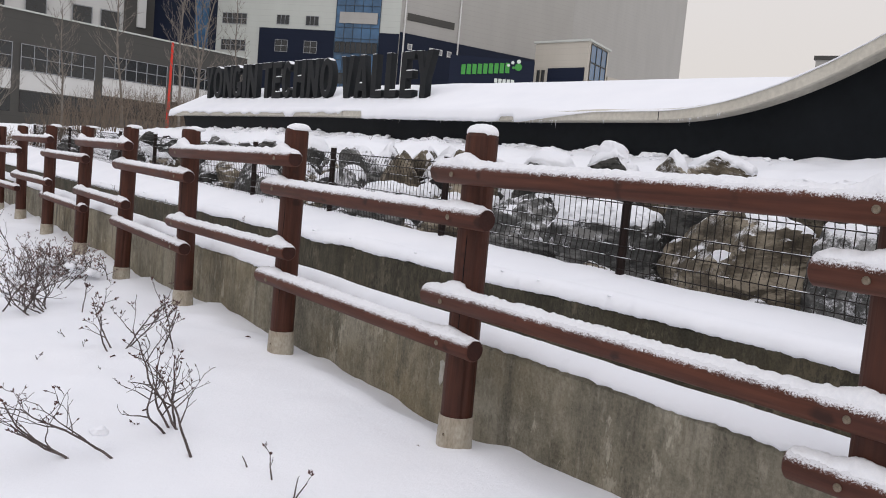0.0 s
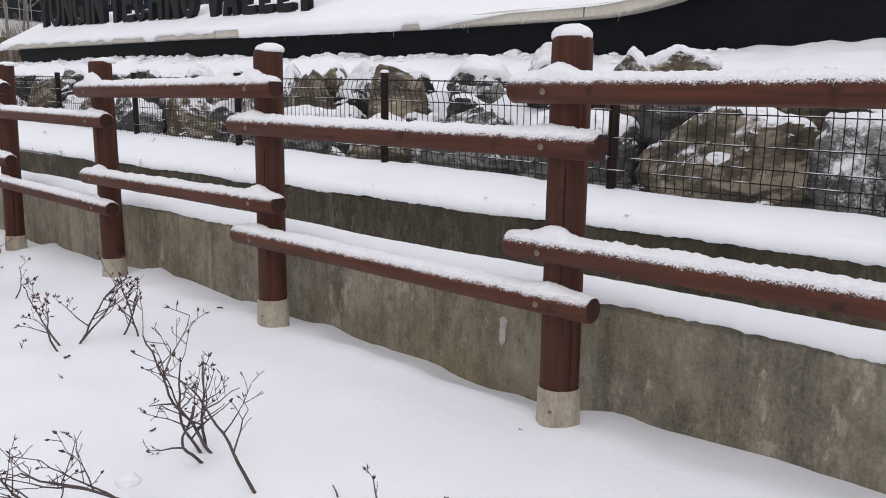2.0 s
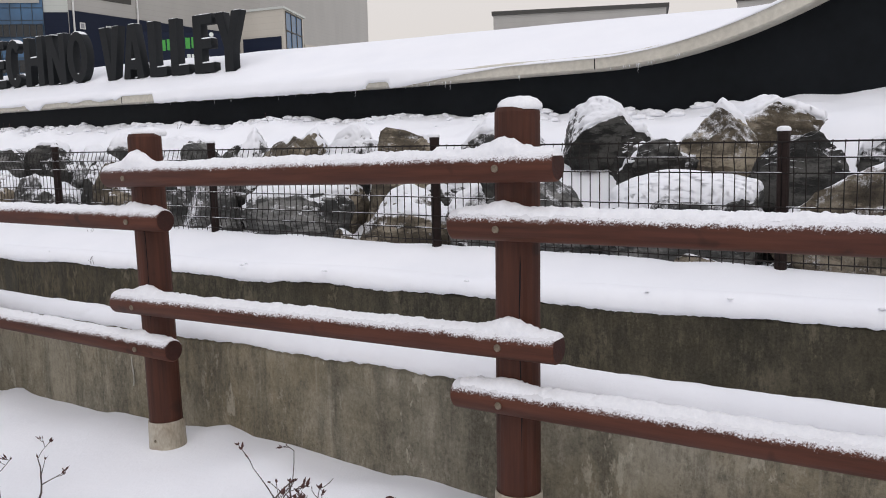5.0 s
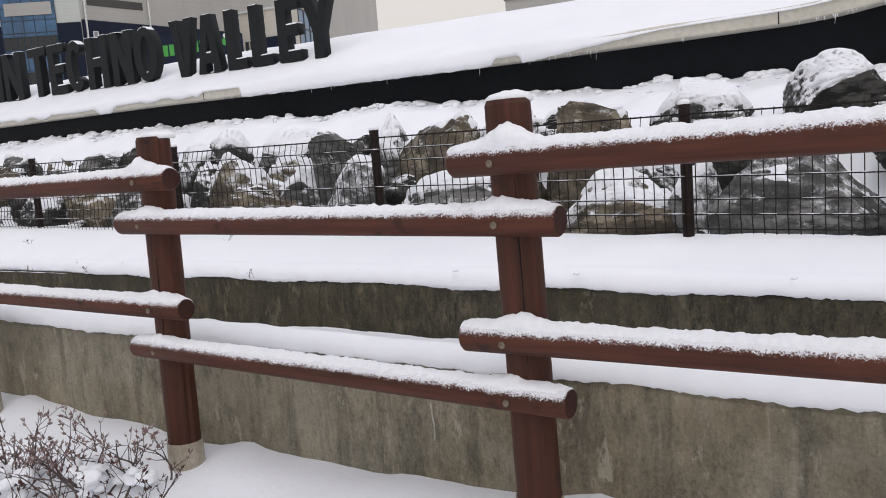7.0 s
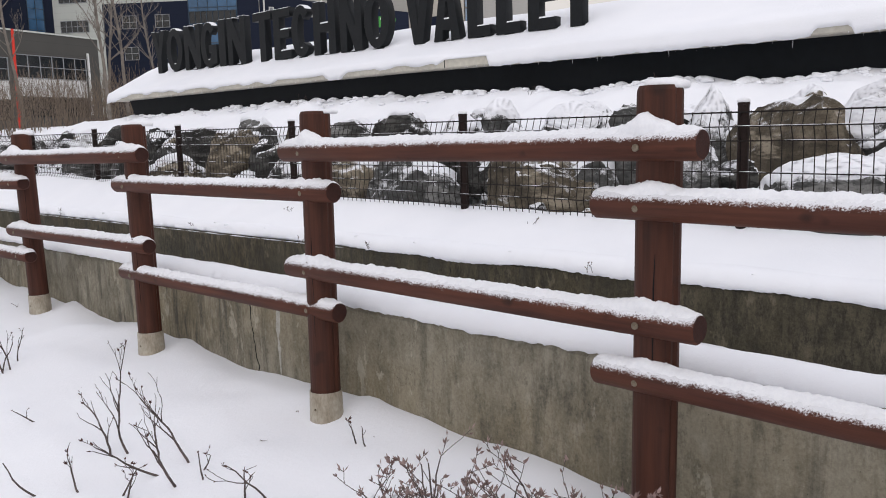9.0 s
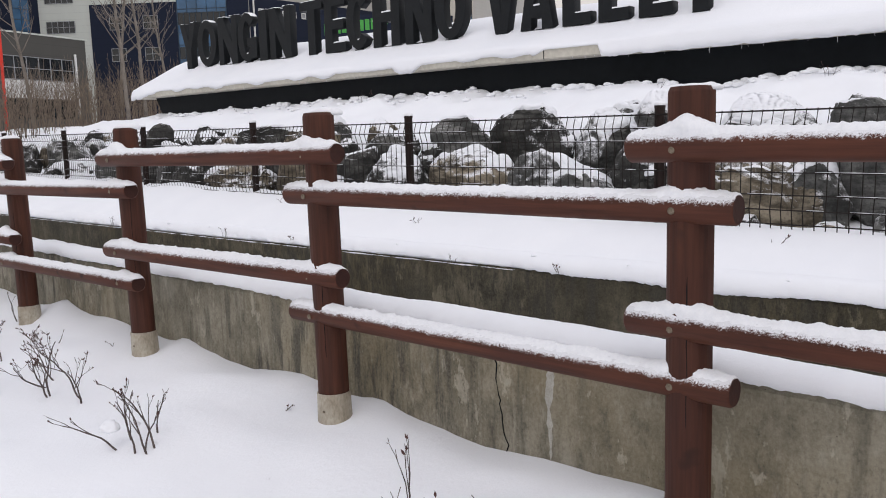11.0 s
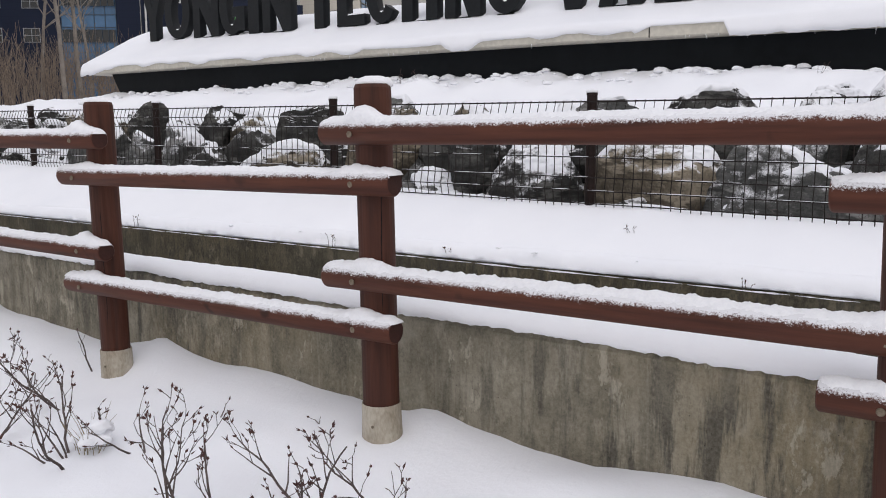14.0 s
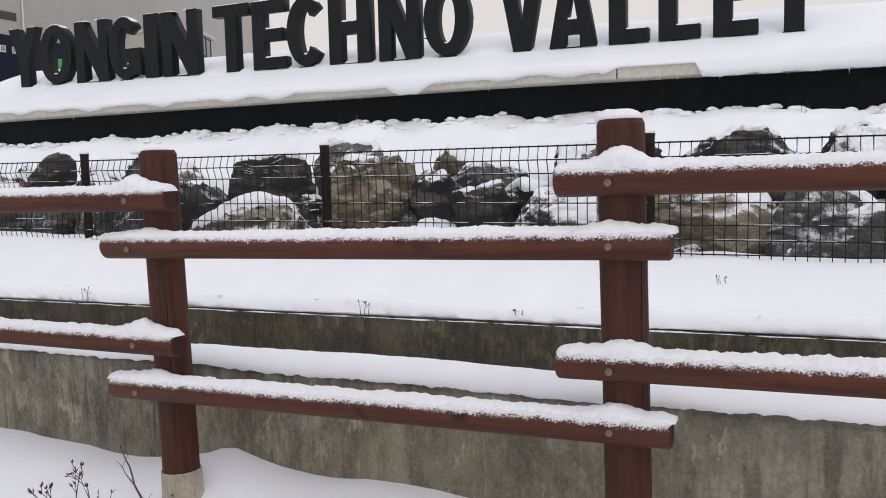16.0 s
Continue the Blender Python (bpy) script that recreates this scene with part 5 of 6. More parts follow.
# ---- far left: bare trees and a thicket ----
def bare_tree(x, y, height, seed):
    rng = random.Random(seed)
    z = ground_height(x, y) - 0.05
    tree = tagged(new("tree"), "slender leafless young tree with pale bark", "tree", "bare trees behind the sign wall")
    tree.matrix_basis = pose(x, y, z)
    trunk, limbs = Soup(), Soup()
    p, d, pts, rad = Vector((0, 0, 0)), Vector((0, 0, 1)), [Vector((0, 0, 0))], [0.042]
    steps = 22
    for i in range(steps):
        d = (d + Vector((rng.uniform(-1, 1), rng.uniform(-1, 1), 0.6)) * 0.05).normalized()
        p = p + d * height / steps
        pts.append(p.copy())
        r = 0.042 * (1 - 0.85 * (i + 1) / steps)
        rad.append(r)
        if i > 4:
            for _ in range(2):
                a = rng.uniform(0, 2 * math.pi)
                e = Vector((math.cos(a), math.sin(a), rng.uniform(0.7, 1.4))).normalized()
                tw(limbs, p.copy(), e, rng.uniform(0.5, 1.3) * (1 - 0.5 * i / steps), r * 0.45, 2, rng)
    trunk.add(*tube(pts, rad, 8))
    put("trunk", trunk.mesh("trunk"), BARK, tree)
    put("crown", limbs.mesh("crown"), BARK, tree, "thin bare branches")


def tw(s, p, d, length, r, depth, rng):
    pts, rad = [p.copy()], [r]
    for i in range(6):
        d = (d + Vector((rng.uniform(-1, 1), rng.uniform(-1, 1), rng.uniform(-0.3, 0.8))) * 0.14).normalized()
        p = p + d * length / 6
        pts.append(p.copy())
        rad.append(max(0.003, r * (1 - 0.7 * (i + 1) / 6)))
        if depth and i in (2, 3, 4):
            e = (d + Vector((rng.uniform(-1, 1), rng.uniform(-1, 1), rng.uniform(-0.2, 1))) * 0.7).normalized()
            tw(s, p.copy(), e, length * rng.uniform(0.35, 0.6), rad[-1] * 0.75, depth - 1, rng)
    s.add(*tube(pts, rad, 4))


for i, (x, y, h) in enumerate(((8.0, 23.6, 5.6), (8.9, 24.6, 6.0), (9.9, 27.8, 6.5), (7.2, 26.4, 6.2), (5.6, 27.0, 4.0), (12.5, 30.0, 6.5), (4.4, 30.5, 4.2))):
    bare_tree(x, y, h, 40 + i)


def thicket():
    rng = random.Random(8)
    s = Soup()
    for _ in range(1250):
        x, y = rng.uniform(5.0, 13.5), rng.uniform(23.8, 29.5)
        if x > 7 and y < 22.9:
            continue
        if rng.random() > 0.55 + 0.6 * n3(x * 0.9, y * 0.9, 2.2) + 0.2:
            continue
        p = Vector((x, y, ground_height(x, y) - 0.03))
        h = rng.uniform(0.45, 1.25)
        d = Vector((rng.uniform(-0.15, 0.15), rng.uniform(-0.15, 0.15), 1)).normalized()
        tw(s, p, d, h, 0.008, 1, rng)
    tagged(put("thicket", s.mesh("thicket"), REED), "dense thicket of leafless brown stems in the snow", "thicket", kind="stuff")
    low = Soup()
    for _ in range(420):
        x, y = rng.uniform(2.4, 5.6), rng.uniform(25, 29)
        p = Vector((x, y, ground_height(x, y) - 0.02))
        d = Vector((rng.uniform(-1, 1), rng.uniform(-1, 1), 0.9)).normalized()
        tw(low, p, d, rng.uniform(0.25, 0.5), 0.006, 1, rng)
    tagged(put("low_hedge", low.mesh("low_hedge"), REED), "low clump of dry leafless shrubs dusted with snow", "hedge", kind="stuff")


thicket()


def weed(x, y, z, height, seed):
    rng = random.Random(seed)
    s, lv = Soup(), Soup()
    for _ in range(3):
        d = Vector((rng.uniform(-0.6, 0.3), rng.uniform(-0.6, 0.6), 1)).normalized()
        grow(s, lv, Vector((rng.uniform(-0.02, 0.02), rng.uniform(-0.03, 0.03), -0.02)), d, height * rng.uniform(0.4, 0.9), 0.0020, 1, rng, leafy=0.5)
    ob = tagged(new("weed"), "small dead weed sticking out of the snow", "weed", "weeds on the terrace")
    ob.matrix_basis = pose(x, y, z)
    put("stalk", s.mesh("stalk"), TWIG, ob)
    if lv.f:
        tagged(put("foliage", lv.mesh("foliage", False), LEAF, ob, "tiny dry buds"), kind="stuff")


WEEDS = [(3.47, 15.0, 0.09), (3.47, 13.0, 0.09), (3.46, 9.85, 0.06), (3.50, 12.2, 0.08), (3.9, 11.3, 0.07), (3.48, 8.1, 0.05), (3.47, 10.6, 0.05), (4.0, 8.9, 0.08), (4.1, 13.1, 0.07), (6.9, 15.2, 0.16), (6.9, 15.0, 0.14), (6.9, 18.0, 0.13), (6.85, 9.6, 0.15), (6.7, 11.0, 0.14)]
for i, (x, y, h) in enumerate(WEEDS):
    weed(x, y, ground_height(x, y) if x > 3.6 else wall2_top(y) + 0.03, h, 70 + i)


# ---- far buildings ----
PALE = panel_material("pale_cladding", (0.52, 0.54, 0.50), (0.40, 0.41, 0.39), 1.2)
GREIGE = panel_material("greige_cladding", (0.40, 0.39, 0.365), (0.33, 0.32, 0.30), 1.0)
NAVY = panel_material("navy_cladding", (0.0075, 0.0125, 0.030), (0.005, 0.008, 0.02), 1.2)
DARKGREY = panel_material("dark_grey_cladding", (0.072, 0.070, 0.064), (0.055, 0.053, 0.05), 1.5)
BEIGE = panel_material("beige_cladding", (0.50, 0.465, 0.40), (0.42, 0.39, 0.34), 1.0)
WHITE = panel_material("white_plaster", (0.60, 0.60, 0.58), (0.5, 0.5, 0.49), 3.0)
GLASS = glass_material("blue_glass", (0.055, 0.14, 0.26))
DARKGLASS = glass_material("dark_glass", (0.018, 0.022, 0.026))
FRAME = plain("grey_window_frame", (0.24, 0.25, 0.26), (0.32, 0.33, 0.34), 2, 0.5, 0, 0)
DARKFRAME = plain("dark_window_frame", (0.03, 0.05, 0.075), (0.05, 0.075, 0.10), 2, 0.5, 0, 0)
PIPE = plain("white_downpipe", (0.62, 0.62, 0.60), (0.72, 0.72, 0.70), 2, 0.5, 0, 0)
GREEN = plain("green_sign_paint", (0.05, 0.26, 0.05), (0.07, 0.34, 0.07), 4, 0.5, 0, 0)
SIGNWHITE = plain("white_sign_paint", (0.6, 0.65, 0.6), (0.7, 0.74, 0.7), 4, 0.5, 0, 0)


class Facade:
    """A vertical plane from plan point a to b: s metres along it, z up, d metres out of it towards the path."""

    def __init__(self, a, b):
        self.a = Vector((*a, 0))
        self.u = Vector((b[0] - a[0], b[1] - a[1], 0)).normalized()
        n = Vector((self.u.y, -self.u.x, 0))
        self.n = n if n.dot(self.a) < 0 else -n

    def box(self, s0, s1, z0, z1, d0, d1):
        bm = bmesh.new()
        v = [bm.verts.new(self.a + self.u * s + self.n * d + Vector((0, 0, z))) for s in (s0, s1) for d in (d0, d1) for z in (z0, z1)]
        for f in ((0, 1, 3, 2), (4, 6, 7, 5), (0, 4, 5, 1), (2, 3, 7, 6), (0, 2, 6, 4), (1, 5, 7, 3)):
            bm.faces.new([v[i] for i in f])
        bmesh.ops.recalc_face_normals(bm, faces=bm.faces[:])
        return bm

    def window(self, parent, s0, s1, z0, z1, cols, rows, glass, frame, name="window", bar=0.07, out=0.0):
        """A pane set behind a frame with its bars, sunk in front of the cladding's plane."""
        w = part(name, self.box(s0, s1, z0, z1, out - 0.10, out + 0.02), glass, parent)
        bm = bmesh.new()
        for i in range(cols + 1):
            s = s0 + (s1 - s0) * i / cols
            b = self.box(s - bar / 2, s + bar / 2, z0, z1, out + 0.015, out + 0.08)
            tmp = bpy.data.meshes.new("bar")
            b.to_mesh(tmp)
            b.free()
            bm.from_mesh(tmp)
            bpy.data.meshes.remove(tmp)
        for i in range(rows + 1):
            z = z0 + (z1 - z0) * i / rows
            b = self.box(s0 - bar / 2, s1 + bar / 2, z - bar / 2, z + bar / 2, out + 0.015, out + 0.086)
            tmp = bpy.data.meshes.new("bar")
            b.to_mesh(tmp)
            b.free()
            bm.from_mesh(tmp)
            bpy.data.meshes.remove(tmp)
        part("frame", bm, frame, w)
        return w


def prism(points, z0, z1):
    bm = bmesh.new()
    lo = [bm.verts.new((x, y, z0)) for x, y in points]
    hi = [bm.verts.new((x, y, z1)) for x, y in points]
    k = len(points)
    for i in range(k):
        bm.faces.new((lo[i], lo[(i + 1) % k], hi[(i + 1) % k], hi[i]))
    bm.faces.new(hi)
    bm.faces.new(lo[::-1])
    bmesh.ops.recalc_face_normals(bm, faces=bm.faces[:])
    return bm


def office_building():
    b = tagged(new("office_building"), "pale and navy clad factory office with blue glass stair tower", "building")
    c, lft, rgt = (53.8, 83.1), (39.8, 100.4), (107.8, 83.0)
    part("wall", prism([c, (82, 83.05), (84, 115), (60, 130), (31, 112), lft], 0.5, 36), GREIGE, b, "greige cladding")
    part("roof", prism([(53.5, 82.8), (82.3, 82.7), (84.3, 115.2), (60, 130.5), (30.6, 112.2), (39.4, 100.4)], 36, 36.6), DARKGREY, b)
    f1, f2 = Facade(c, lft), Facade(c, rgt)
    part("pale_panel", f1.box(0.02, 24.0, 0.6, 35.8, 0.0, 0.05), PALE, b, "pale green-grey cladding")
    part("navy_panel", f1.box(8.1, 18.1, 0.6, 16.45, 0.05, 0.12), NAVY, b, "navy cladding")
    part("navy_panel", f1.box(0.03, 2.5, 0.6, 16.45, 0.05, 0.12), NAVY, b, "navy cladding")
    f1.window(b, 2.5, 8.1, 4.0, 35.0, 5, 24, GLASS, DARKFRAME, "stair_glazing", 0.06, 0.12)
    part("spandrel", f1.box(2.8, 7.6, 17.4, 18.7, 0.2, 0.28), GREIGE, b, "grey spandrel band")
    for z0, z1 in ((13.9, 15.2), (10.2, 11.5)):
        f1.window(b, 2.6, 8.0, z0, z1, 8, 1, DARKGLASS, DARKFRAME, "window_band", 0.05, 0.24)
    for s0, s1 in ((14.2, 15.85), (10.35, 12.0)):
        for z0 in (16.95, 20.4, 23.8):
            f1.window(b, s0, s1, z0, z0 + 1.1, 3, 1, DARKGLASS, FRAME, bar=0.05, out=0.05)
        f1.window(b, s0, s1, 13.65, 15.05, 2, 2, DARKGLASS, FRAME, bar=0.05, out=0.12)
        f1.window(b, s0, s1, 10.2, 11.6, 2, 2, DARKGLASS, FRAME, bar=0.05, out=0.12)
    for z0 in (13.5, 16.75, 20.0):
        f1.window(b, 19.9, 23.2, z0, z0 + 1.28, 5, 2, DARKGLASS, FRAME, bar=0.05, out=0.05)
    # blank long side: navy foot, a greyer stripe, downpipes, small windows
    part("navy_panel", f2.box(0.03, 25.0, 0.6, 16.7, 0.0, 0.06), NAVY, b, "navy cladding")
    part("stripe", f2.box(0.9, 7.9, 18.25, 19.1, 0.0, 0.05), DARKGREY, b, "grey stripe")
    for s in (0.5, 8.6):
        part("downpipe", f2.box(s - 0.07, s + 0.07, 2, 36, 0.08, 0.22), PIPE, b, "white downpipe")
    for s in (1.5, 4.7, 6.0, 7.4):
        f2.window(b, s - 0.28, s + 0.28, 14.9, 15.5, 1, 1, FRAME, PIPE, bar=0.08, out=0.06)
    # navy wing behind, with a strip of glazing
    wing = tagged(new("navy_wing"), "dark navy building wing with blue glazing", "building")
    part("wall", prism([(39.6, 102.0), (33.8, 100.4), (31.0, 108.0), (36.0, 112.0)], 0.5, 33), NAVY, wing)
    f3 = Facade((39.6, 102.0), (33.8, 100.4))
    f3.window(wing, 2.2, 4.2, 9.0, 30.0, 2, 18, GLASS, DARKFRAME, "glazing", 0.05)


office_building()


def grey_hall():
    b = tagged(new("grey_hall"), "huge plain grey-beige clad factory hall", "building")
    part("wall", prism([(84.2, 98.0), (140.5, 110.0), (150, 160), (84, 150)], 0.5, 62), GREIGE, b)
    part("roof", prism([(84.0, 97.5), (141, 109.6), (150.5, 160.5), (83.8, 150.5)], 62, 63), DARKGREY, b)


grey_hall()


def low_building():
    b = tagged(new("low_building"), "long low dark grey building with ribbon windows over white panels", "building")
    a, e = (33.08, 78.3), (-11.5, 62.6)
    f = Facade(a, e)
    part("wall", prism([a, e, (-18, 80), (27.5, 94)], 0.5, 10.2), DARKGREY, b)
    part("parapet", f.box(-0.2, 47.5, 10.2, 10.32, -0.6, 0.1), PALE, b, "pale parapet flashing")
    for s0, s1, zt, zb in ((1.6, 8.7, 8.35, 6.5), (9.4, 15.7, 8.0, 6.2), (16.5, 22.7, 7.75, 5.8), (23.4, 29.5, 7.75, 5.75), (30.2, 36.4, 7.7, 5.7)):
        f.window(b, s0, s1, zb, zt, 6, 2, DARKGLASS, FRAME, bar=0.05, out=0.03)
        part("white_panel", f.box(s0, s1, zb - 1.5, zb - 0.05, 0.0, 0.04), WHITE, b, "white panel")
        part("lower_glazing", f.box(s0, s1, zb - 3.2, zb - 1.6, -0.1, 0.03), DARKGLASS, b)
    part("downpipe", f.box(1.25, 1.4, 3.5, 8.9, 0.05, 0.2), PIPE, b, "white downpipe")


low_building()


def white_building():
    b = tagged(new("white_building"), "tall white-grey building with framed windows", "building")
    f = Facade((7.3, 104.7), (33.0, 105.8))
    part("wall", prism([(-30, 103.2), (32.0, 105.7), (31, 130), (-30, 128)], 0.5, 40), WHITE, b)
    for z0 in (14.9, 19.6, 24.3):
        for s in (10.3, 15.3, 18.5, 2.3, 6.0):
            f.window(b, s, s + 2.2, z0 - 0.9, z0 + 1.5, 1, 1, DARKGLASS, FRAME, bar=0.10, out=0.15)
    part("recess", f.box(21.2, 25.0, 12, 39, 0.0, 0.5), DARKGREY, b, "dark recessed bay")
    part("light_bay", f.box(22.6, 23.6, 15, 39, 0.5, 0.9), WHITE, b)


white_building()


def billboard():
    b = tagged(new("billboard"), "dark navy roadside board with a green sign", "billboard")
    f = Facade((49.97, 67.5), (56.53, 62.1))
    part("board", f.box(0, 8.5, 1.2, 12.6, -0.5, 0), NAVY, b)
    # lettering as plain shapes
    for i in range(9):
        s = 1.2 + i * 0.55
        part("mark", f.box(s, s + 0.42, 10.75 + i * 0.06, 11.75 + i * 0.06, 0.0, 0.05), GREEN, b, "plain green shape")
    for i in range(5):
        part("mark", f.box(4.6 + i * 0.42, 4.92 + i * 0.42, 10.2, 10.6, 0.0, 0.05), SIGNWHITE, b, "white shape")
    for i, (s, z, r, m) in enumerate(((6.9, 11.9, 0.36, GREEN), (6.9, 12.45, 0.2, SIGNWHITE), (6.3, 12.3, 0.16, SIGNWHITE), (5.9, 12.0, 0.14, SIGNWHITE), (6.4, 11.8, 0.14, GREEN))):
        p = f.a + f.u * s + f.n * 0.03 + Vector((0, 0, z))
        bm = bmesh.new()
        bmesh.ops.create_cone(bm, cap_ends=True, segments=20, radius1=r, radius2=r, depth=0.06, matrix=Matrix.Translation(p) @ f.n.to_track_quat("Z", "Y").to_matrix().to_4x4())
        part("mark", bm, m, b, "round dot")


billboard()


def beige_annex():
    b = tagged(new("beige_annex"), "small beige annex with a tall glazed corner", "building")
    f = Facade((59.2, 65.1), (60.3, 58.5))
    g = Facade((60.3, 58.5), (66.0, 61.1))
    part("wall", prism([(59.2, 65.1), (60.3, 58.5), (66.0, 61.1), (66, 70)], 0.5, 15.0), BEIGE, b)
    part("roof", prism([(59.0, 65.2), (60.2, 58.3), (66.3, 61.0), (66.2, 70.2)], 15.0, 15.2), PALE, b)
    g.window(b, 0.6, 5.6, 9.5, 14.8, 3, 3, GLASS, DARKGREY, "corner_glazing", 0.1)
    part("navy_panel", f.box(1.9, 6.4, 0.6, 12.4, 0.0, 0.08), NAVY, b, "navy cladding")
    for s in (0.5, 1.1):
        f.window(b, s, s + 0.35, 9, 12.2, 1, 1, DARKGLASS, DARKGREY, bar=0.05)
    wing = tagged(new("beige_wing"), "low beige wing with a plain parapet", "building")
    part("wall", prism([(66.3, 61.2), (100, 66), (100, 74), (66.3, 70)], 0.5, 12.4), BEIGE, wing)


beige_annex()


def far_shed():
    b = tagged(new("far_shed"), "distant grey flat-roofed building", "building")
    part("wall", prism([(96.7, 55.5), (105.2, 35.2), (125, 42), (117, 62)], 0.5, 18.4), GREIGE, b)
    part("roof", prism([(96.4, 55.6), (105.1, 34.8), (125.4, 41.8), (117, 62.4)], 18.4, 18.9), DARKGREY, b)
    w = tagged(new("far_hall"), "distant grey dark-roofed factory hall", "building")
    part("wall", prism([(107.3, 27.0), (110.5, 8.0), (130, 10), (127, 30)], 0.5, 18.4), GREIGE, w)
    part("roof", prism([(107.1, 27.1), (110.3, 7.6), (130.4, 9.8), (127.2, 30.4)], 18.4, 18.9), DARKGREY, w)


far_shed()


def red_pole():
    bm = bmesh.new()
    bmesh.ops.create_cone(bm, cap_ends=True, segments=10, radius1=0.19, radius2=0.14, depth=12.0, matrix=pose(33.8, 103.5, 7.65, 0, 1, 0))
    part_ob = part("marker_pole", bm, RED, None)
    tagged(part_ob, "thin red marker pole standing in the snow", "pole")


red_pole()


def settle(ob, k):
    """Moves a far building k times further off, to its true size, with its origin at its own foot."""
    meshes = [o.data for o in ob.children_recursive]
    grown = Matrix.Translation((0, 0, 1.1 * (1 - k))) @ Matrix.Scale(k, 4)
    lo, hi = Vector((1e9, 1e9, 0)), Vector((-1e9, -1e9, 0))
    for me in meshes:
        me.transform(grown)
        for v in me.vertices:
            lo.x, lo.y, hi.x, hi.y = min(lo.x, v.co.x), min(lo.y, v.co.y), max(hi.x, v.co.x), max(hi.y, v.co.y)
    foot = (lo + hi) / 2
    for me in meshes:
        me.transform(Matrix.Translation(-foot))
    ob.location = foot


for name in ("office_building", "navy_wing", "grey_hall", "low_building", "white_building", "billboard", "beige_annex", "beige_wing", "far_shed", "far_hall"):
    settle(bpy.data.objects[name], 1.65)

for rows, leafy in ((NEAR_SHRUBS, 0.45), (LEAFY_SHRUBS, 0.95), (MID_SHRUBS, 0.55), (DENSE_SHRUBS, 0.95), (FAR_SHRUBS, 0.75), (STRAY_TWIGS, 0.9), (LAST_TWIGS, 0.7), (SLENDER_SHRUBS, 0.4)):
    spread, depth = (0.26, 2) if rows is SLENDER_SHRUBS else (0.44, 3) if rows is FAR_SHRUBS else (0.55, 3)
    for x, y, stems, h, seed, lx, ly in rows:
        shrub(x, y, stems, h, seed, (lx, ly), spread, leafy, depth, snow=2 * stems if rows is DENSE_SHRUBS else stems // 3, big=1.25 if rows in (DENSE_SHRUBS, LEAFY_SHRUBS) else 1.0)


def straw_tuft(x, y, seed):
    """A tuft of withered grass with snow caught in it."""
    rng = random.Random(seed)
    s = Soup()
    for _ in range(34):
        a, out, tall = rng.uniform(0, 2 * math.pi), rng.uniform(0.0, 0.05), rng.uniform(0.07, 0.17)
        bend = rng.uniform(0.2, 0.6) * tall
        p = [(out * math.cos(a) + bend * u * u * math.cos(a + 0.4), out * math.sin(a) + bend * u * u * math.sin(a + 0.4), -0.03 + tall * u) for u in (0, 0.35, 0.7, 1)]
        s.add(*tube(p, [0.0016, 0.0015, 0.0011, 0.0005], 4))
    ob = tagged(put("grass_tuft", s.mesh("grass_tuft"), STRAW, None, at=pose(x, y, ground_height(x, y))), "tuft of withered straw-coloured grass holding snow", "grass")
    for i in range(5):
        a = rng.uniform(0, 2 * math.pi)
        put("snow_clump", snow_clump(rng.uniform(0.02, 0.038), seed + i * 2.7), SNOW, ob, "snow caught among the blades", at=pose(0.05 * math.cos(a), 0.05 * math.sin(a), rng.uniform(0.0, 0.13)))


straw_tuft(1.32, 12.12, 5)


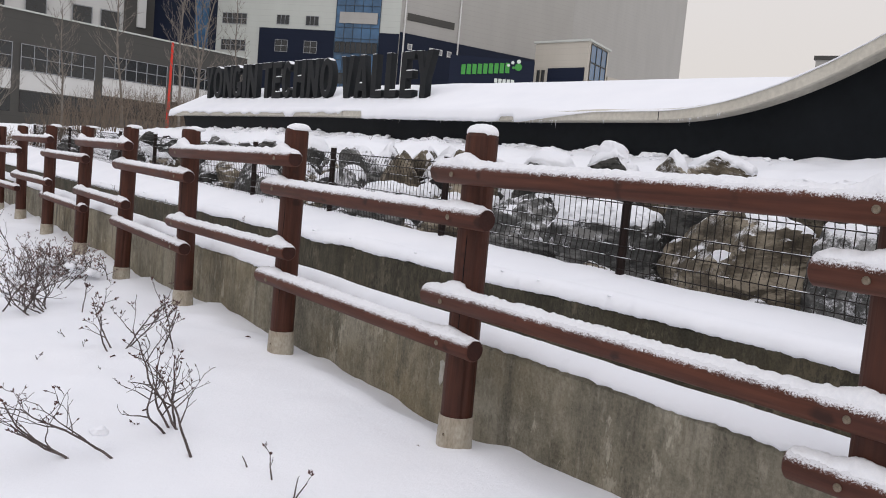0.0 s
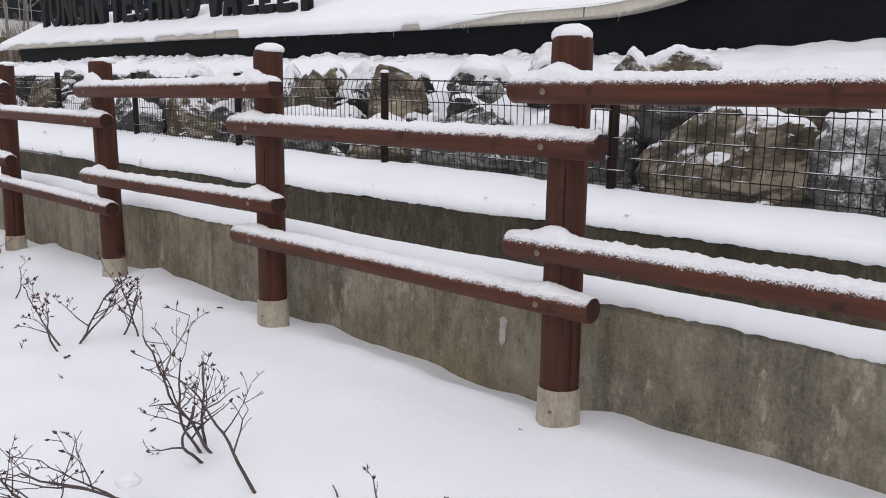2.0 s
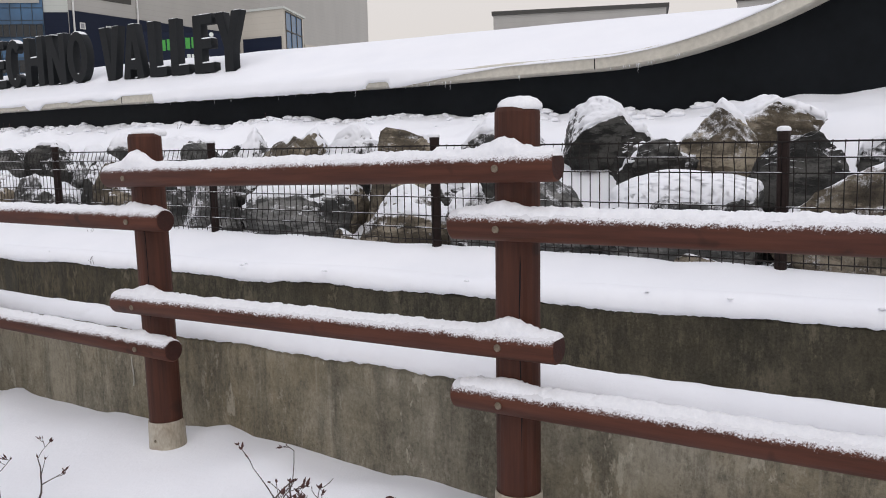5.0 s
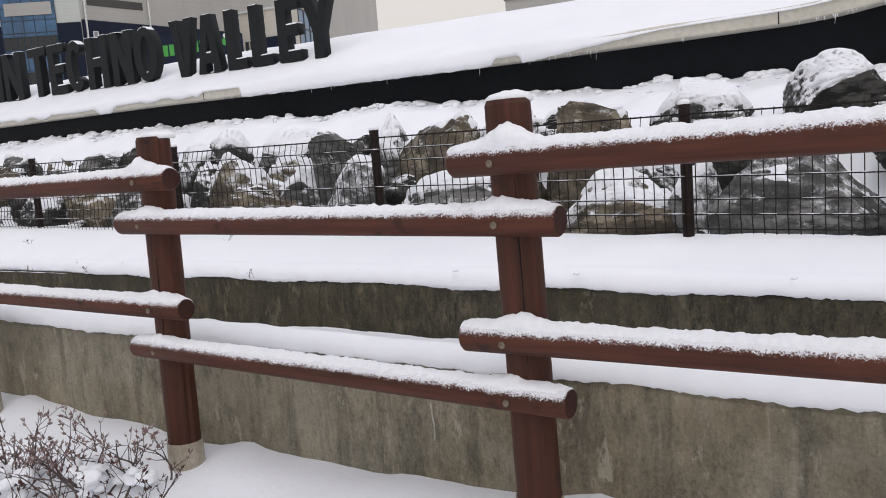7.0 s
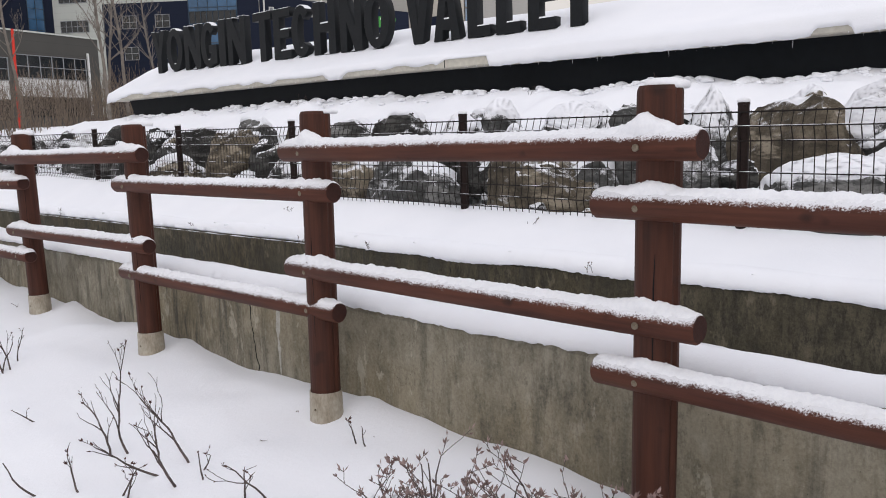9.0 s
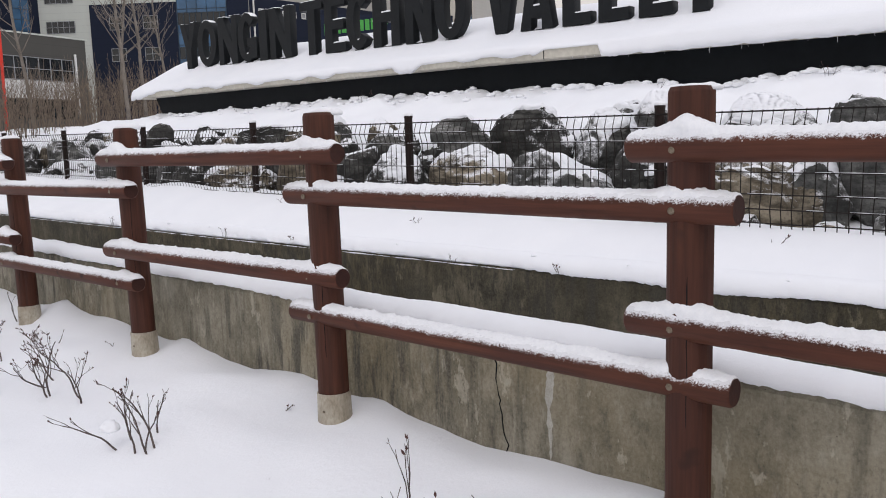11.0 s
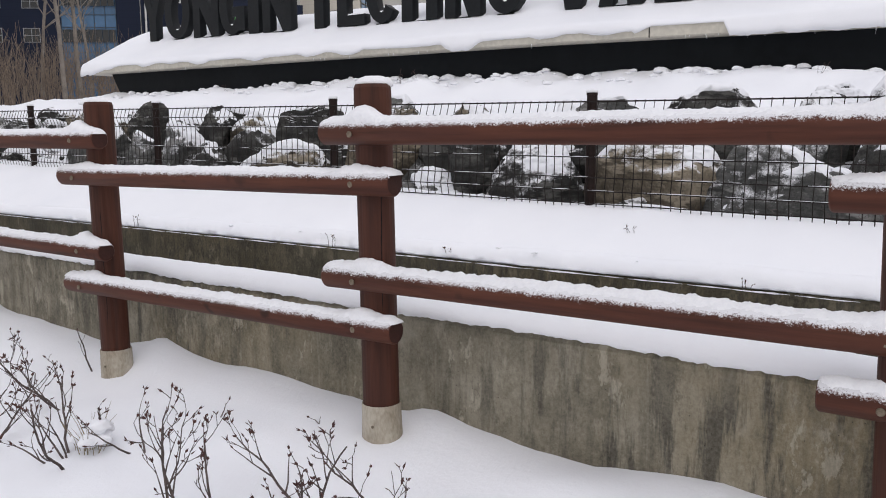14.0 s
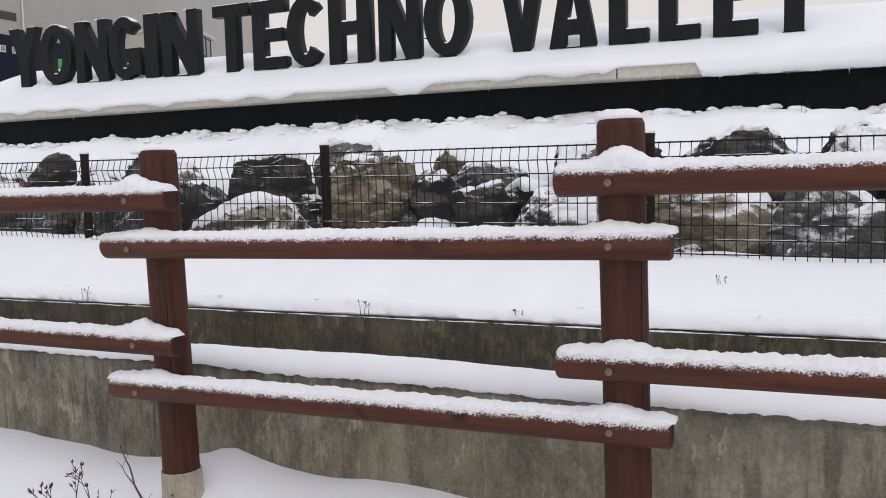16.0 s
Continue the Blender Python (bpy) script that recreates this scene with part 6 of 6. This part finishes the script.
# ---- fallen leaves lying in small hollows of the snow ----
def dead_leaf(x, y, size, seed):
    rng = random.Random(seed)
    bm = bmesh.new()
    bmesh.ops.create_grid(bm, x_segments=8, y_segments=4, size=0.5)
    for v in bm.verts:
        u = v.co.x + 0.5
        v.co.y *= (math.sin(math.pi * min(1, u * 0.96 + 0.02)) ** 0.7) * 0.75
        v.co.z = 0.35 * abs(v.co.y) + 0.10 * math.sin(u * 4 + seed) + 0.06 * n3(u * 5, v.co.y * 5, seed)
        v.co *= size
    bmesh.ops.solidify(bm, geom=bm.faces[:], thickness=0.0007)
    me = bpy.data.meshes.new("dead_leaf")
    bm.to_mesh(me)
    bm.free()
    ob = put("dead_leaf", me, LEAF, None, at=pose(x, y, ground_height(x, y) + size * 0.05, rng.uniform(-25, 25), rng.uniform(-25, 25), rng.uniform(0, 360)))
    tagged(ob, "curled dry brown leaf fallen on the snow", "leaf", "fallen leaves on the snow")


for i, (x, y, q) in enumerate(HOLLOWS):
    dead_leaf(x, y, q, 300 + i)


# ---- crumbs of crusted snow along the foot of the sign wall and on the terrace's edge ----
def snow_crumbs():
    rng = random.Random(77)
    s = Soup()
    shapes = []
    for k in range(5):
        me = snow_clump(1.0, 40.0 + k)
        shapes.append(([v.co.copy() for v in me.vertices], [tuple(p.vertices) for p in me.polygons]))
        bpy.data.meshes.remove(me)
    for k in range(350):
        if k < 330:
            y = rng.uniform(4, 20.5)
            far = rng.random() ** 2
            x = 7.16 - far * 0.40
            q = rng.uniform(0.014, 0.040) + 0.045 * (1 - far) * max(0.0, 0.3 + n3(y * 1.7, 0.5, 2.5))
            z = ground_height(x, y) + q * 0.2
        else:
            y = rng.uniform(3, 17)
            x = rng.uniform(3.47, 3.56)
            q = rng.uniform(0.005, 0.014)
            z = wall2_top(y) + 0.078
        vs, fs = shapes[rng.randrange(5)]
        s.add([(x + v.x * q, y + v.y * q * 1.3, z + v.z * q) for v in vs], fs)
    tagged(put("snow_crumbs", s.mesh("snow_crumbs"), SNOW), "small crusted lumps of snow along the banks", "snow", kind="stuff")


snow_crumbs()


def fallen_twig():
    rng = random.Random(12)
    s, lv = Soup(), Soup()
    y0, y1 = 10.95, 10.05
    pts = []
    for i in range(13):
        y = y0 + (y1 - y0) * i / 12
        x = 4.36 + 0.06 * i / 12 + rng.uniform(-0.012, 0.012)
        pts.append(Vector((x, y, ground_height(x, y) + 0.012 + 0.03 * math.sin(i * 0.55) ** 2)))
    s.add(*tube(pts, [0.005 - 0.0003 * i for i in range(13)], 6))
    for i in (2, 4, 7, 9):
        grow(s, lv, pts[i], Vector((rng.uniform(-1, 1), 0.4, 0.5)).normalized(), 0.14, 0.0025, 1, rng, leafy=0.3)
    me = s.mesh("fallen_twig")
    tagged(put("fallen_twig", me, TWIG), "thin broken branch lying on the snow by the mesh fence", "twig")


fallen_twig()
